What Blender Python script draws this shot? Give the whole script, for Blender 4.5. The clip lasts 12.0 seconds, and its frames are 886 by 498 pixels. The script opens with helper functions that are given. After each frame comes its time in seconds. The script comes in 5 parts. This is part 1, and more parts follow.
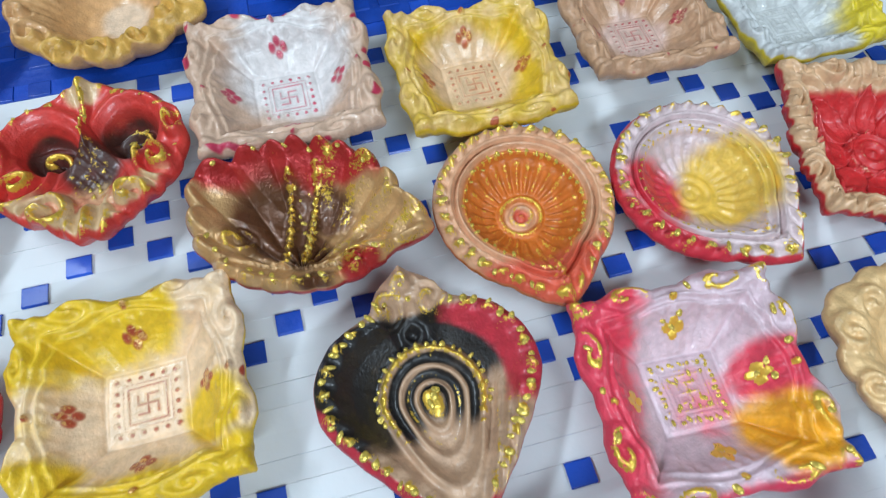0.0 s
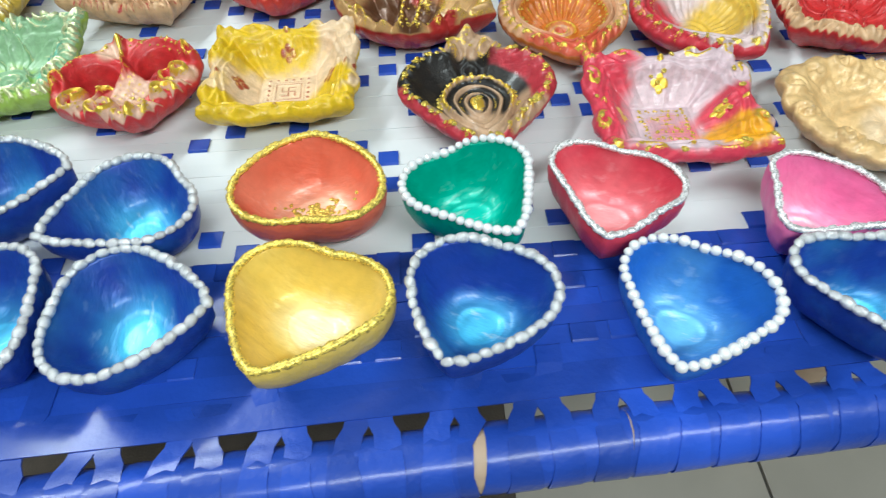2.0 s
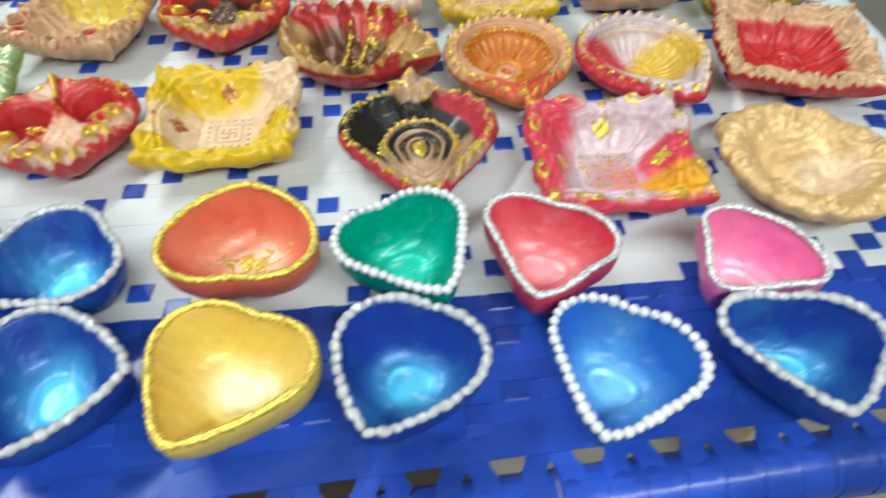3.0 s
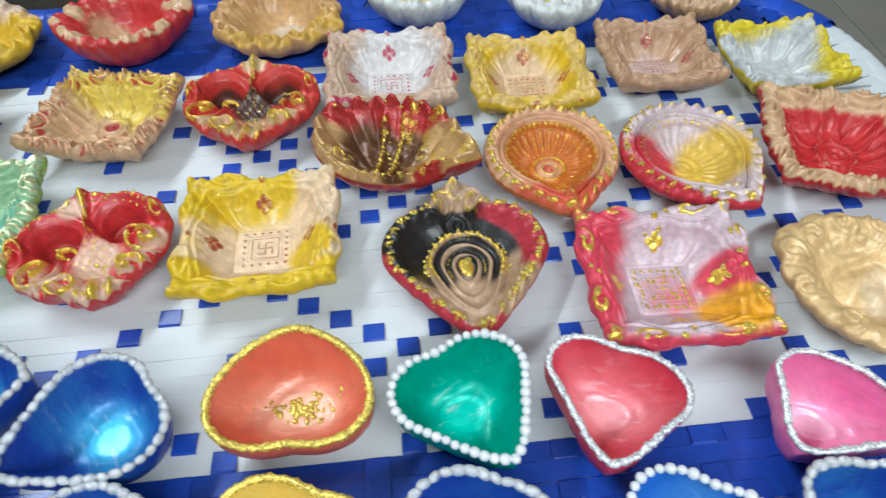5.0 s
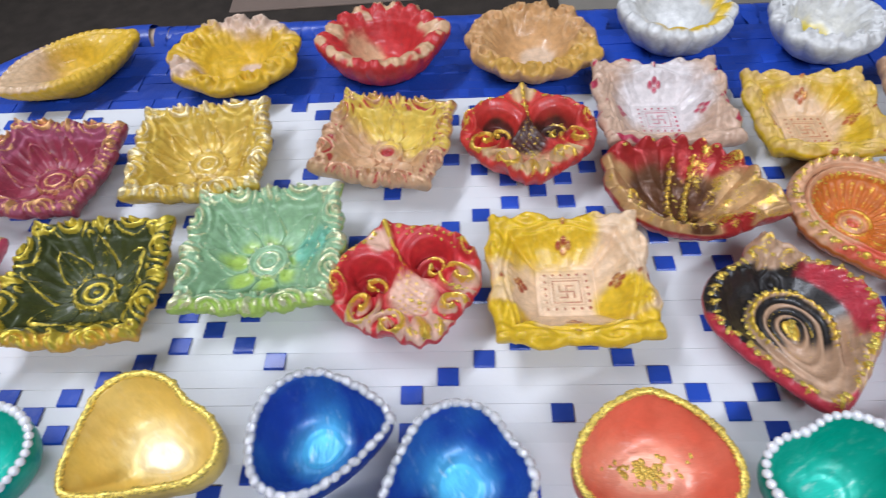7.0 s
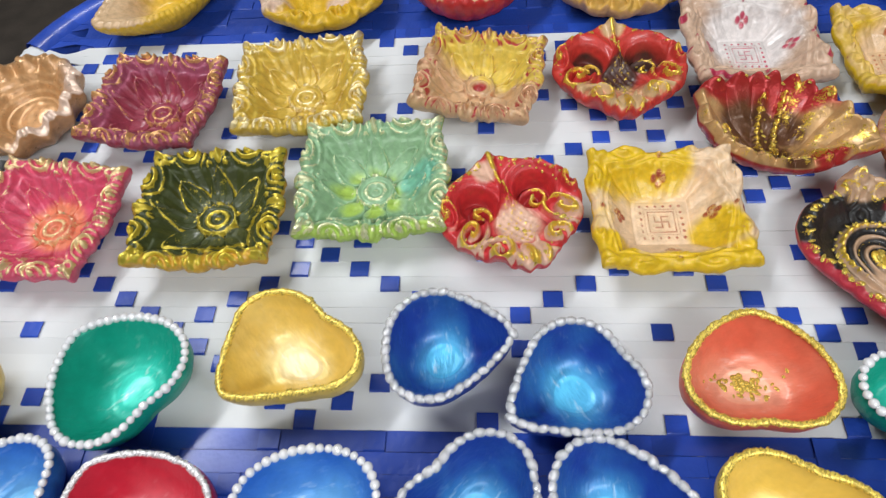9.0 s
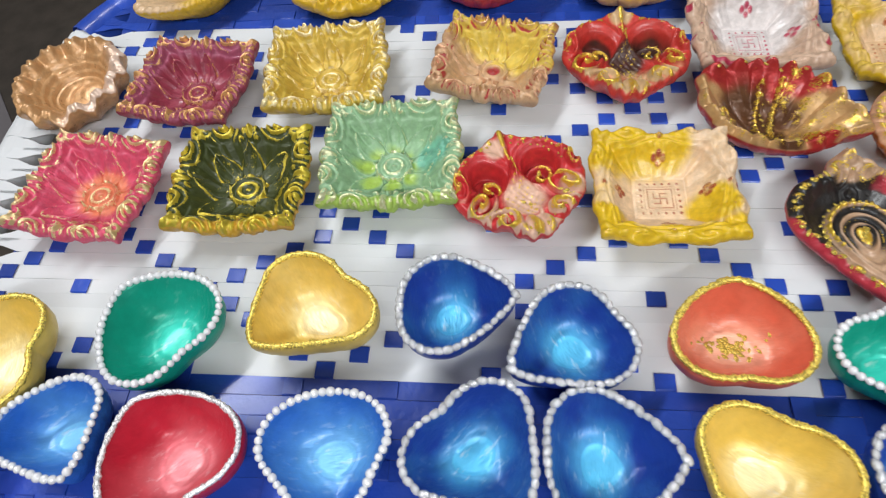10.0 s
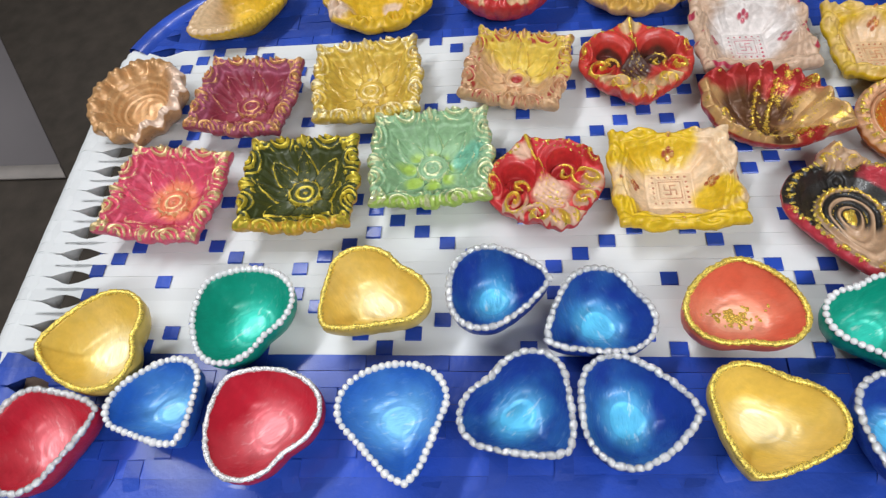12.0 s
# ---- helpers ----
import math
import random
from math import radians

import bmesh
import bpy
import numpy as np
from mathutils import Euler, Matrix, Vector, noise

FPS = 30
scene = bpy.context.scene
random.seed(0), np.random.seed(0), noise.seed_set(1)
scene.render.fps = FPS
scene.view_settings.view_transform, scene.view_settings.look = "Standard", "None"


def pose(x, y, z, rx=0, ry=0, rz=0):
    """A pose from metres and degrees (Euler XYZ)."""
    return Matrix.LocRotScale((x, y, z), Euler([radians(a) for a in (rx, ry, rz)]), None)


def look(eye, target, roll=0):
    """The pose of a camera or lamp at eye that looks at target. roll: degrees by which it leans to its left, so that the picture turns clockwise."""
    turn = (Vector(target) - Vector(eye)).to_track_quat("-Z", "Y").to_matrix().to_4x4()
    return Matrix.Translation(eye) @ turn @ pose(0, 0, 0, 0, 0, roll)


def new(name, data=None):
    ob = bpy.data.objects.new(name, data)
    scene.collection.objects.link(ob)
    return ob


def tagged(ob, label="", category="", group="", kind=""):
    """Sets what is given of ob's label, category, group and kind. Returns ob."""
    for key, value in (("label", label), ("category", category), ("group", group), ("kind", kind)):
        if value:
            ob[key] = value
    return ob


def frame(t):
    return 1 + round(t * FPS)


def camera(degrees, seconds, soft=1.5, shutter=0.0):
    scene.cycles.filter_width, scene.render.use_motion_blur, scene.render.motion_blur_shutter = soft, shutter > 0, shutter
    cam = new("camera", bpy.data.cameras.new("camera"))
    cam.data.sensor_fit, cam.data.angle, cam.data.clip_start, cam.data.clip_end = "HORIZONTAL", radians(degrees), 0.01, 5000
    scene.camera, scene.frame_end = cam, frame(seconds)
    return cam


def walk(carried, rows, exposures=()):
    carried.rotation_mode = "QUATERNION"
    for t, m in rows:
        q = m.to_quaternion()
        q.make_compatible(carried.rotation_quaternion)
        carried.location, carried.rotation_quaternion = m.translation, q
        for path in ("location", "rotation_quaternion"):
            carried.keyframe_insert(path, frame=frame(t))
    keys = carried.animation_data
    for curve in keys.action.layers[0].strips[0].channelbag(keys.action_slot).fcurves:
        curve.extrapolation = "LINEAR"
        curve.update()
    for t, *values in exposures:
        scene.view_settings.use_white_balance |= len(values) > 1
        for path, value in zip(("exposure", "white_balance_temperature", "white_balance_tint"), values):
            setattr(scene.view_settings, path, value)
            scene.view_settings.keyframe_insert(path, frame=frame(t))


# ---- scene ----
cam = camera(71.3, 12.0, 1.2, 0.55)
PATH = [
    (0, (0.049, 0.039, 0.682), (0.301, 0.89, -1.11), 1.8),
    (0.5, (0.042, 0.009, 0.682), (0.276, 0.904, -1.091), 0.9),
    (1, (0.013, -0.068, 0.664), (0.207, 0.937, -1.054), 2.6),
    (1.5, (0.018, -0.142, 0.658), (0.087, 1.065, -0.935), -0.7),
    (2, (0.035, -0.167, 0.661), (0.059, 1.076, -0.905), -3.0),
    (2.5, (0.044, -0.165, 0.663), (0.099, 1.086, -0.896), -2.1),
    (3, (0.055, -0.151, 0.67), (0.149, 1.107, -0.881), -0.7),
    (3.2, (0.067, -0.143, 0.674), (0.205, 1.117, -0.874), 0.6),
    (4.8, (0.044, -0.096, 0.698), (0.152, 1.148, -0.865), -1.1),
    (5, (0.036, -0.093, 0.7), (0.135, 1.152, -0.862), -1.4),
    (5.5, (0.015, -0.08, 0.701), (0.092, 1.131, -0.889), -2.2),
    (6, (-0.013, -0.062, 0.708), (0.047, 1.156, -0.877), -1.8),
    (6.5, (-0.053, -0.057, 0.715), (-0.059, 1.158, -0.873), -3.0),
    (7, (-0.086, -0.061, 0.72), (-0.185, 1.153, -0.866), -4.9),
    (7.2, (-0.097, -0.061, 0.719), (-0.199, 1.107, -0.901), -4.8),
    (8.8, (-0.127, -0.073, 0.735), (-0.296, 1.007, -0.94), -8.1),
    (9, (-0.131, -0.078, 0.736), (-0.285, 0.975, -0.958), -7.4),
    (9.5, (-0.134, -0.092, 0.743), (-0.336, 0.954, -0.95), -8.9),
    (10, (-0.124, -0.102, 0.752), (-0.342, 0.924, -0.951), -9.4),
    (10.5, (-0.116, -0.12, 0.776), (-0.327, 0.909, -0.926), -9.3),
    (11, (-0.134, -0.129, 0.797), (-0.372, 0.889, -0.908), -11.1),
    (11.5, (-0.146, -0.13, 0.798), (-0.39, 0.869, -0.917), -11.3),
    (12, (-0.14, -0.128, 0.797), (-0.373, 0.87, -0.92), -12.1),
]
# the clip's camera drifts between a cyan and a violet white balance
COLD, CYAN, COOL, ROSY, GREENISH, PLAIN = (5450, 0.0), (5450, -9.0), (5800, 0.0), (5900, 14.0), (6350, -1.0), (6450, 9.0)
TINTS = [(0.0, 0.08, COLD), (0.9, 0.12, COLD), (1.3, 0.20, CYAN), (1.8, 0.26, CYAN), (2.1, 0.26, GREENISH), (3.4, 0.18, GREENISH), (4.4, 0.09, COOL), (6.0, 0.08, COOL), (7.0, 0.03, ROSY), (7.4, 0.00, ROSY), (8.8, 0.01, PLAIN), (12.0, 0.03, PLAIN)]
walk(cam, [(t, look(eye, target, roll)) for t, eye, target, roll in PATH], [(t, stops, kelvin, tint) for t, stops, (kelvin, tint) in TINTS])

# ---- light ----
SEAT = 0.45            # height of the woven top
world = bpy.data.worlds.new("world")
world.use_nodes = True
world.node_tree.nodes["Background"].inputs[0].default_value = (0.9, 0.95, 1.0, 1)
world.node_tree.nodes["Background"].inputs[1].default_value = 0.19
scene.world = world


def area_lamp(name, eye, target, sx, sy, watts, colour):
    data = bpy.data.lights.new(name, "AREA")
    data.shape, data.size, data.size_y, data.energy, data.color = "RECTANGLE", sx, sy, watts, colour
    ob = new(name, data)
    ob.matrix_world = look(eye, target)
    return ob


TUBE = (0.96, 0.98, 1.0)
# two unseen tubes, placed by shadows and highlights; the upward lamps are added ceiling fill
area_lamp("tube_light_back", (-0.78, 0.52, 1.66), (-0.05, 0.10, SEAT), 0.9, 0.08, 13.1, TUBE)
area_lamp("ceiling_fill_back", (-0.78, 0.52, 1.75), (-0.78, 0.52, 2.7), 0.9, 0.08, 6, TUBE)
area_lamp("tube_light_front", (0.25, -0.64, 1.38), (0.0, -0.05, SEAT), 1.15, 0.10, 11.2, TUBE)
area_lamp("ceiling_fill_front", (0.25, -0.64, 1.45), (0.25, -0.64, 2.7), 1.15, 0.10, 6, TUBE)


# ---- materials ----
def material(name, rough=0.5, metal=0.0, coat=0.0):
    m = bpy.data.materials.new(name)
    m.use_nodes = True
    b = m.node_tree.nodes["Principled BSDF"]
    b.inputs["Roughness"].default_value = rough
    b.inputs["Metallic"].default_value = metal
    b.inputs["Coat Weight"].default_value = coat
    b.inputs["Coat Roughness"].default_value = 0.15
    return m, m.node_tree.nodes, m.node_tree.links, b


def node(nodes, kind, **values):
    n = nodes.new(kind)
    for key, value in values.items():
        n.inputs[key.replace("_", " ")].default_value = value
    return n


def mixer(nodes, links, fac, a, b):
    n = nodes.new("ShaderNodeMix")
    n.data_type = "RGBA"
    for socket, value in ((n.inputs[0], fac), (n.inputs[6], a), (n.inputs[7], b)):
        if isinstance(value, bpy.types.NodeSocket):
            links.new(value, socket)
        else:
            socket.default_value = (*value, 1) if isinstance(value, tuple) else value
    return n.outputs[2]


def maths(nodes, links, op, a, b=0.0, c=None, clamp=True):
    n = nodes.new("ShaderNodeMath")
    n.operation, n.use_clamp = op, clamp
    for socket, value in zip(n.inputs, (a, b, c)):
        if value is None:
            continue
        if isinstance(value, bpy.types.NodeSocket):
            links.new(value, socket)
        else:
            socket.default_value = value
    return n.outputs[0]


def noise_of(nodes, links, scale, detail=3.0, space="Object"):
    tc = nodes.new("ShaderNodeTexCoord")
    n = node(nodes, "ShaderNodeTexNoise", Scale=scale, Detail=detail)
    links.new(tc.outputs[space], n.inputs["Vector"])
    return n.outputs["Fac"]


def shade(nodes, links, colour, fac, low, high):
    """colour made darker and lighter, between low and high, by fac"""
    r = nodes.new("ShaderNodeMapRange")
    r.inputs["From Min"].default_value, r.inputs["From Max"].default_value = 0.3, 0.7
    r.inputs["To Min"].default_value, r.inputs["To Max"].default_value = low, high
    links.new(fac, r.inputs["Value"])
    n = nodes.new("ShaderNodeVectorMath")
    n.operation = "SCALE"
    links.new(r.outputs[0], n.inputs["Scale"])
    if isinstance(colour, bpy.types.NodeSocket):
        links.new(colour, n.inputs[0])
    else:
        n.inputs[0].default_value = colour
    return n.outputs[0]


def bump(nodes, links, bsdf, fac, strength, distance):
    n = node(nodes, "ShaderNodeBump", Strength=strength, Distance=distance)
    links.new(fac, n.inputs["Height"])
    links.new(n.outputs[0], bsdf.inputs["Normal"])


def attribute(nodes, name):
    n = nodes.new("ShaderNodeAttribute")
    n.attribute_name = name
    return n.outputs["Fac"]


GOLD = (0.80, 0.54, 0.07)


def painted_clay(name, base, zone_a=None, zone_b=None, gild=GOLD, amount=1.0, rough=0.45, metal=0.05, gild_metal=0.65):
    """Hand-painted clay: a ground colour, up to two brushed zones, and gilding on the raised relief."""
    m, nodes, links, b = material(name, rough, metal, 0.30)
    b.inputs["Coat Roughness"].default_value = 0.17
    b.inputs["Specular IOR Level"].default_value = 0.42
    colour = base
    streak = noise_of(nodes, links, 110.0, 6.0)
    for zone, attr in ((zone_a, "zone_a"), (zone_b, "zone_b")):
        if zone:
            soft = maths(nodes, links, "MULTIPLY_ADD", maths(nodes, links, "SUBTRACT", streak, 0.5, clamp=False), 0.9, attribute(nodes, attr))
            r = nodes.new("ShaderNodeMapRange")
            r.interpolation_type = "SMOOTHSTEP"
            r.inputs["From Min"].default_value, r.inputs["From Max"].default_value = 0.14, 0.92
            links.new(soft, r.inputs["Value"])
            colour = mixer(nodes, links, r.outputs[0], colour, zone)
    colour = shade(nodes, links, colour, noise_of(nodes, links, 220.0), 0.82, 1.12)
    fine = noise_of(nodes, links, 900.0, 2.0)
    g = maths(nodes, links, "MULTIPLY", attribute(nodes, "gild"), amount)
    coarse = maths(nodes, links, "MULTIPLY_ADD", noise_of(nodes, links, 200.0, 5.0), 1.1, -0.55, clamp=False)
    g = maths(nodes, links, "MULTIPLY_ADD", maths(nodes, links, "SUBTRACT", fine, 0.5, clamp=False), 1.1, maths(nodes, links, "ADD", g, coarse, clamp=False))
    r = nodes.new("ShaderNodeMapRange")
    r.inputs["From Min"].default_value, r.inputs["From Max"].default_value = 0.42, 0.62
    links.new(g, r.inputs["Value"])
    colour = mixer(nodes, links, r.outputs[0], colour, gild)
    links.new(colour, b.inputs["Base Color"])
    links.new(maths(nodes, links, "MULTIPLY_ADD", r.outputs[0], gild_metal - metal, metal), b.inputs["Metallic"])
    lump = maths(nodes, links, "MULTIPLY_ADD", noise_of(nodes, links, 330.0, 4.0), 1.6, fine, clamp=False)
    bump(nodes, links, b, lump, 0.36, 0.0008)
    worn = maths(nodes, links, "MULTIPLY_ADD", noise_of(nodes, links, 260.0, 4.0), 0.45, rough - 0.2)
    links.new(maths(nodes, links, "MULTIPLY_ADD", r.outputs[0], -0.12, worn), b.inputs["Roughness"])
    return m


def pearl_paint(name, base, light, rough=0.41, metal=0.18):
    """Brushed pearlescent paint of the smooth bowls, paler in the base from gathered paint and a painted-in highlight.
    """
    m, nodes, links, b = material(name, rough, metal, 0.2)
    b.inputs["Specular IOR Level"].default_value = 0.35
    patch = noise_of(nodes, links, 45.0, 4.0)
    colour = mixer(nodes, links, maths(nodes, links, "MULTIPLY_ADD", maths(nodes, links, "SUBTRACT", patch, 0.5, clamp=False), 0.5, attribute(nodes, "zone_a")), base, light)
    colour = shade(nodes, links, colour, noise_of(nodes, links, 160.0, 5.0), 0.92, 1.07)
    links.new(colour, b.inputs["Base Color"])
    links.new(maths(nodes, links, "MULTIPLY_ADD", noise_of(nodes, links, 120.0), 0.25, rough - 0.12), b.inputs["Roughness"])
    stroke = node(nodes, "ShaderNodeTexNoise", Scale=1.0, Detail=5.0)
    tc = nodes.new("ShaderNodeTexCoord")
    mp = nodes.new("ShaderNodeMapping")
    mp.inputs["Scale"].default_value = (420.0, 110.0, 200.0)
    mp.inputs["Rotation"].default_value = (0.0, 0.0, 0.7)
    links.new(tc.outputs["Object"], mp.inputs["Vector"])
    links.new(mp.outputs[0], stroke.inputs["Vector"])
    # near-white flecks in the base are glints put into the colour
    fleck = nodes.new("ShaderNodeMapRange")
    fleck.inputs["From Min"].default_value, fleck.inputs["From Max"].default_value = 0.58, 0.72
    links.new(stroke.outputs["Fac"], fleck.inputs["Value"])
    glint_mask = maths(nodes, links, "MULTIPLY", fleck.outputs[0], maths(nodes, links, "MULTIPLY", attribute(nodes, "zone_a"), 0.7))
    links.new(mixer(nodes, links, glint_mask, colour, tuple(0.35 * c + 0.6 for c in light)), b.inputs["Base Color"])
    bump(nodes, links, b, stroke.outputs["Fac"], 0.5, 0.0014)
    return m


def plastic_strap(name, base, rough, low, high, spread, coat, waves=0.0):
    m, nodes, links, b = material(name, rough, 0.0, coat)
    info = nodes.new("ShaderNodeObjectInfo")
    tc = nodes.new("ShaderNodeTexCoord")
    colour = shade(nodes, links, base, noise_of(nodes, links, 14.0, 3.0), low, high)
    tone = maths(nodes, links, "MULTIPLY_ADD", info.outputs["Random"], spread, 1.0 - spread / 2, clamp=False)
    n = nodes.new("ShaderNodeVectorMath")
    n.operation = "SCALE"
    links.new(colour, n.inputs[0])
    links.new(tone, n.inputs["Scale"])
    links.new(n.outputs[0], b.inputs["Base Color"])
    links.new(maths(nodes, links, "MULTIPLY_ADD", noise_of(nodes, links, 40.0), 0.3, rough - 0.15), b.inputs["Roughness"])
    lump = maths(nodes, links, "MULTIPLY_ADD", noise_of(nodes, links, 34.0, 1.0), waves, maths(nodes, links, "MULTIPLY", noise_of(nodes, links, 230.0, 3.0), 0.55 if waves else 1.0), clamp=False)
    bump(nodes, links, b, lump, 0.12 + 0.08 * waves, 0.001 + 0.0008 * waves)
    b.inputs["Coat Roughness"].default_value = 0.2
    b.inputs["Specular IOR Level"].default_value = 0.22
    return m


def glitter(name, colour, rough=0.38):
    """Glitter paste: coarse metal flakes, each turned its own way."""
    m, nodes, links, b = material(name, rough, 0.4)
    tc = nodes.new("ShaderNodeTexCoord")
    v = node(nodes, "ShaderNodeTexVoronoi", Scale=1500.0)
    links.new(tc.outputs["Object"], v.inputs["Vector"])
    grey = nodes.new("ShaderNodeSeparateColor")
    links.new(v.outputs["Color"], grey.inputs[0])
    links.new(shade(nodes, links, colour, grey.outputs[0], 0.6, 1.3), b.inputs["Base Color"])
    bump(nodes, links, b, grey.outputs[1], 0.9, 0.0012)
    return m


def plain(name, base, rough=0.6, low=0.85, high=1.1, scale=20.0, metal=0.0, relief=0.1):
    m, nodes, links, b = material(name, rough, metal)
    fac = noise_of(nodes, links, scale, 5.0)
    links.new(shade(nodes, links, base, fac, low, high), b.inputs["Base Color"])
    bump(nodes, links, b, noise_of(nodes, links, scale * 12, 3.0), relief, 0.002)
    return m


WHITE_STRAP = plastic_strap("white_plastic_strap", (0.68, 0.695, 0.71), 0.55, 0.93, 1.04, 0.08, 0.0)
BLUE_STRAP = plastic_strap("blue_plastic_strap", (0.020, 0.066, 0.41), 0.42, 0.7, 1.3, 0.35, 0.42, 2.6)
GOLD_GLITTER = glitter("gold_glitter", (0.88, 0.66, 0.12), 0.3)
GOLD_PASTE = glitter("gold_paste", (0.90, 0.66, 0.13), 0.4)
SILVER_GLITTER = glitter("silver_glitter", (0.86, 0.84, 0.85), 0.45)
PEARL = plain("pearl_bead_white", (0.82, 0.82, 0.84), 0.18, 0.95, 1.05, 60.0, 0.15, 0.0)
SILVER_BEAD = plain("silver_bead", (0.78, 0.79, 0.82), 0.25, 0.75, 1.15, 300.0, 0.55, 0.4)
POLE_WOOD = plain("pole_wood", (0.50, 0.36, 0.26), 0.6, 0.75, 1.15, 30.0)
TILE = plain("beige_floor_tile", (0.42, 0.39, 0.34), 0.35, 0.88, 1.1, 6.0, 0.0, 0.04)
GROUT = plain("dark_tile_grout", (0.10, 0.09, 0.08), 0.9)
WALL_PAINT = plain("off_white_wall_paint", (0.62, 0.60, 0.57), 0.8, 0.95, 1.04, 2.0, 0.0, 0.1)
DARK_SHEET = plain("dark_brown_sheet", (0.066, 0.053, 0.043), 0.9, 0.8, 1.2, 30.0, 0.0, 0.3)
LILAC_SHEET = plain("lilac_grey_sheet", (0.21, 0.19, 0.20), 0.7, 0.92, 1.06, 3.0, 0.0, 0.1)
PALE_HEM = plain("pale_hem_cloth", (0.42, 0.38, 0.36), 0.8, 0.9, 1.06, 30.0, 0.0, 0.1)
TAN_CARD = plain("tan_card", (0.36, 0.27, 0.22), 0.8, 0.9, 1.1, 5.0)
CREAM_BOARD = plain("cream_board", (0.56, 0.50, 0.40), 0.6, 0.95, 1.05, 4.0)
GREEN_SHEET = plain("dark_green_sheet", (0.02, 0.10, 0.06), 0.6)


# ---- mesh helpers ----
def link_mesh(name, verts, faces, mat, parent=None, label="", smooth=True):
    me = bpy.data.meshes.new(name)
    me.from_pydata(verts, [], faces)
    me.materials.append(mat)
    if smooth:
        me.polygons.foreach_set("use_smooth", [True] * len(me.polygons))
    me.update()
    ob = new(name, me)
    if parent:
        ob.parent = parent
    if label:
        ob["label"] = label
    return ob


def part(name, bm, mat, parent, label="", smooth=True):
    me = bpy.data.meshes.new(name)
    bm.to_mesh(me)
    bm.free()
    me.materials.append(mat)
    if smooth:
        me.polygons.foreach_set("use_smooth", [True] * len(me.polygons))
    ob = new(name, me)
    ob.parent = parent
    if label:
        ob["label"] = label
    return ob


def thing(name, m, label, category, group="", kind=""):
    ob = new(name)
    ob.empty_display_size = 0.02
    ob.matrix_world = m
    return tagged(ob, label, category, group, kind)


def box(bm, x0, y0, z0, x1, y1, z1, bevel=0.0):
    r = bmesh.ops.create_cube(bm, size=1, matrix=Matrix.LocRotScale(((x0 + x1) / 2, (y0 + y1) / 2, (z0 + z1) / 2), None, (x1 - x0, y1 - y0, z1 - z0)))
    if bevel:
        bmesh.ops.bevel(bm, geom=list({e for v in r["verts"] for e in v.link_edges}), offset=bevel, segments=2, affect="EDGES", profile=0.5)


def ribbon(path, widths, sides, ups, thick):
    """A flat strap along path: per station its width, its sideways and its upward direction."""
    verts, faces = [], []
    for p, w, s, u in zip(path, widths, sides, ups):
        p, s, u = Vector(p), Vector(s), Vector(u)
        verts += [p - s * w / 2 - u * thick, p - s * w / 2, p + s * w / 2, p + s * w / 2 - u * thick]
    n = len(path)
    for i in range(n - 1):
        for k in range(4):
            a, b = 4 * i + k, 4 * i + (k + 1) % 4
            faces.append((a, b, b + 4, a + 4))
    faces += [(3, 2, 1, 0), tuple(range(4 * (n - 1), 4 * n))]
    return [tuple(v) for v in verts], faces


def crisp(ob, step):
    """Keeps the long edges of a strap sharp."""
    me = ob.data
    at = me.attributes.new("sharp_edge", "BOOLEAN", "EDGE")
    at.data.foreach_set("value", [abs(e.vertices[0] - e.vertices[1]) == step for e in me.edges])
    return ob


def sstep(a, b, x):
    t = np.clip((x - a) / (b - a), 0, 1)
    return t * t * (3 - 2 * t)


def fbm(x, y, scale, seed):
    """Cheap smooth noise from summed waves, about -1 to 1."""
    rng = np.random.RandomState(seed)
    total = np.zeros_like(x)
    for k in range(5):
        a, p = rng.uniform(0, 2 * np.pi, 2)
        f = scale * (0.6 + 0.35 * k)
        total = total + np.sin((x * np.cos(a) + y * np.sin(a)) * f + p) / (1 + 0.4 * k)
    return total / 2.6


# ---- relief ornaments, all in units of the dish's half size ----
def swirl(u, v, cx, cy, r, turns=1.6, hand=1, phase=0.0):
    d, e = u - cx, v - cy
    rho, phi = np.hypot(d, e) / r, np.arctan2(e, d)
    w = np.clip(1 - rho ** 4, 0, 1)
    return w * (0.5 + 0.5 * np.cos(2 * np.pi * turns * rho - hand * phi + phase))


def dots(u, v, centres, r):
    out = np.zeros_like(u)
    for cx, cy in centres:
        q = 1 - ((u - cx) ** 2 + (v - cy) ** 2) / (r * r)
        out = np.maximum(out, np.sqrt(np.clip(q, 0, 1)))
    return out


def ridge(x, at, width):
    return np.exp(-((x - at) / width) ** 2)


def curl_lump(u, v, cx, cy, r, turns=1.2, hand=1, phase=0.0, squash=1.0):
    """A rounded boss with a spiral groove, higher towards its middle."""
    d, e = (u - cx) * squash, v - cy
    rho, phi = np.hypot(d, e) / r, np.arctan2(e, d)
    dome = np.sqrt(np.clip(1 - rho ** 2, 0, 1))
    return dome * (0.55 + 0.45 * np.cos(2 * np.pi * turns * rho - hand * phi + phase))


def four_sides(u, v):
    """For each side of a square: the way along it and the distance outwards."""
    return ((u, v), (v, -u), (-u, -v), (-v, u))


def bar(u, v, x0, y0, x1, y1, width):
    """A straight raised bar from one point to another."""
    dx, dy = x1 - x0, y1 - y0
    t = np.clip(((u - x0) * dx + (v - y0) * dy) / (dx * dx + dy * dy), 0, 1)
    d = np.hypot(u - x0 - t * dx, v - y0 - t * dy)
    return np.exp(-(d / width) ** 2)


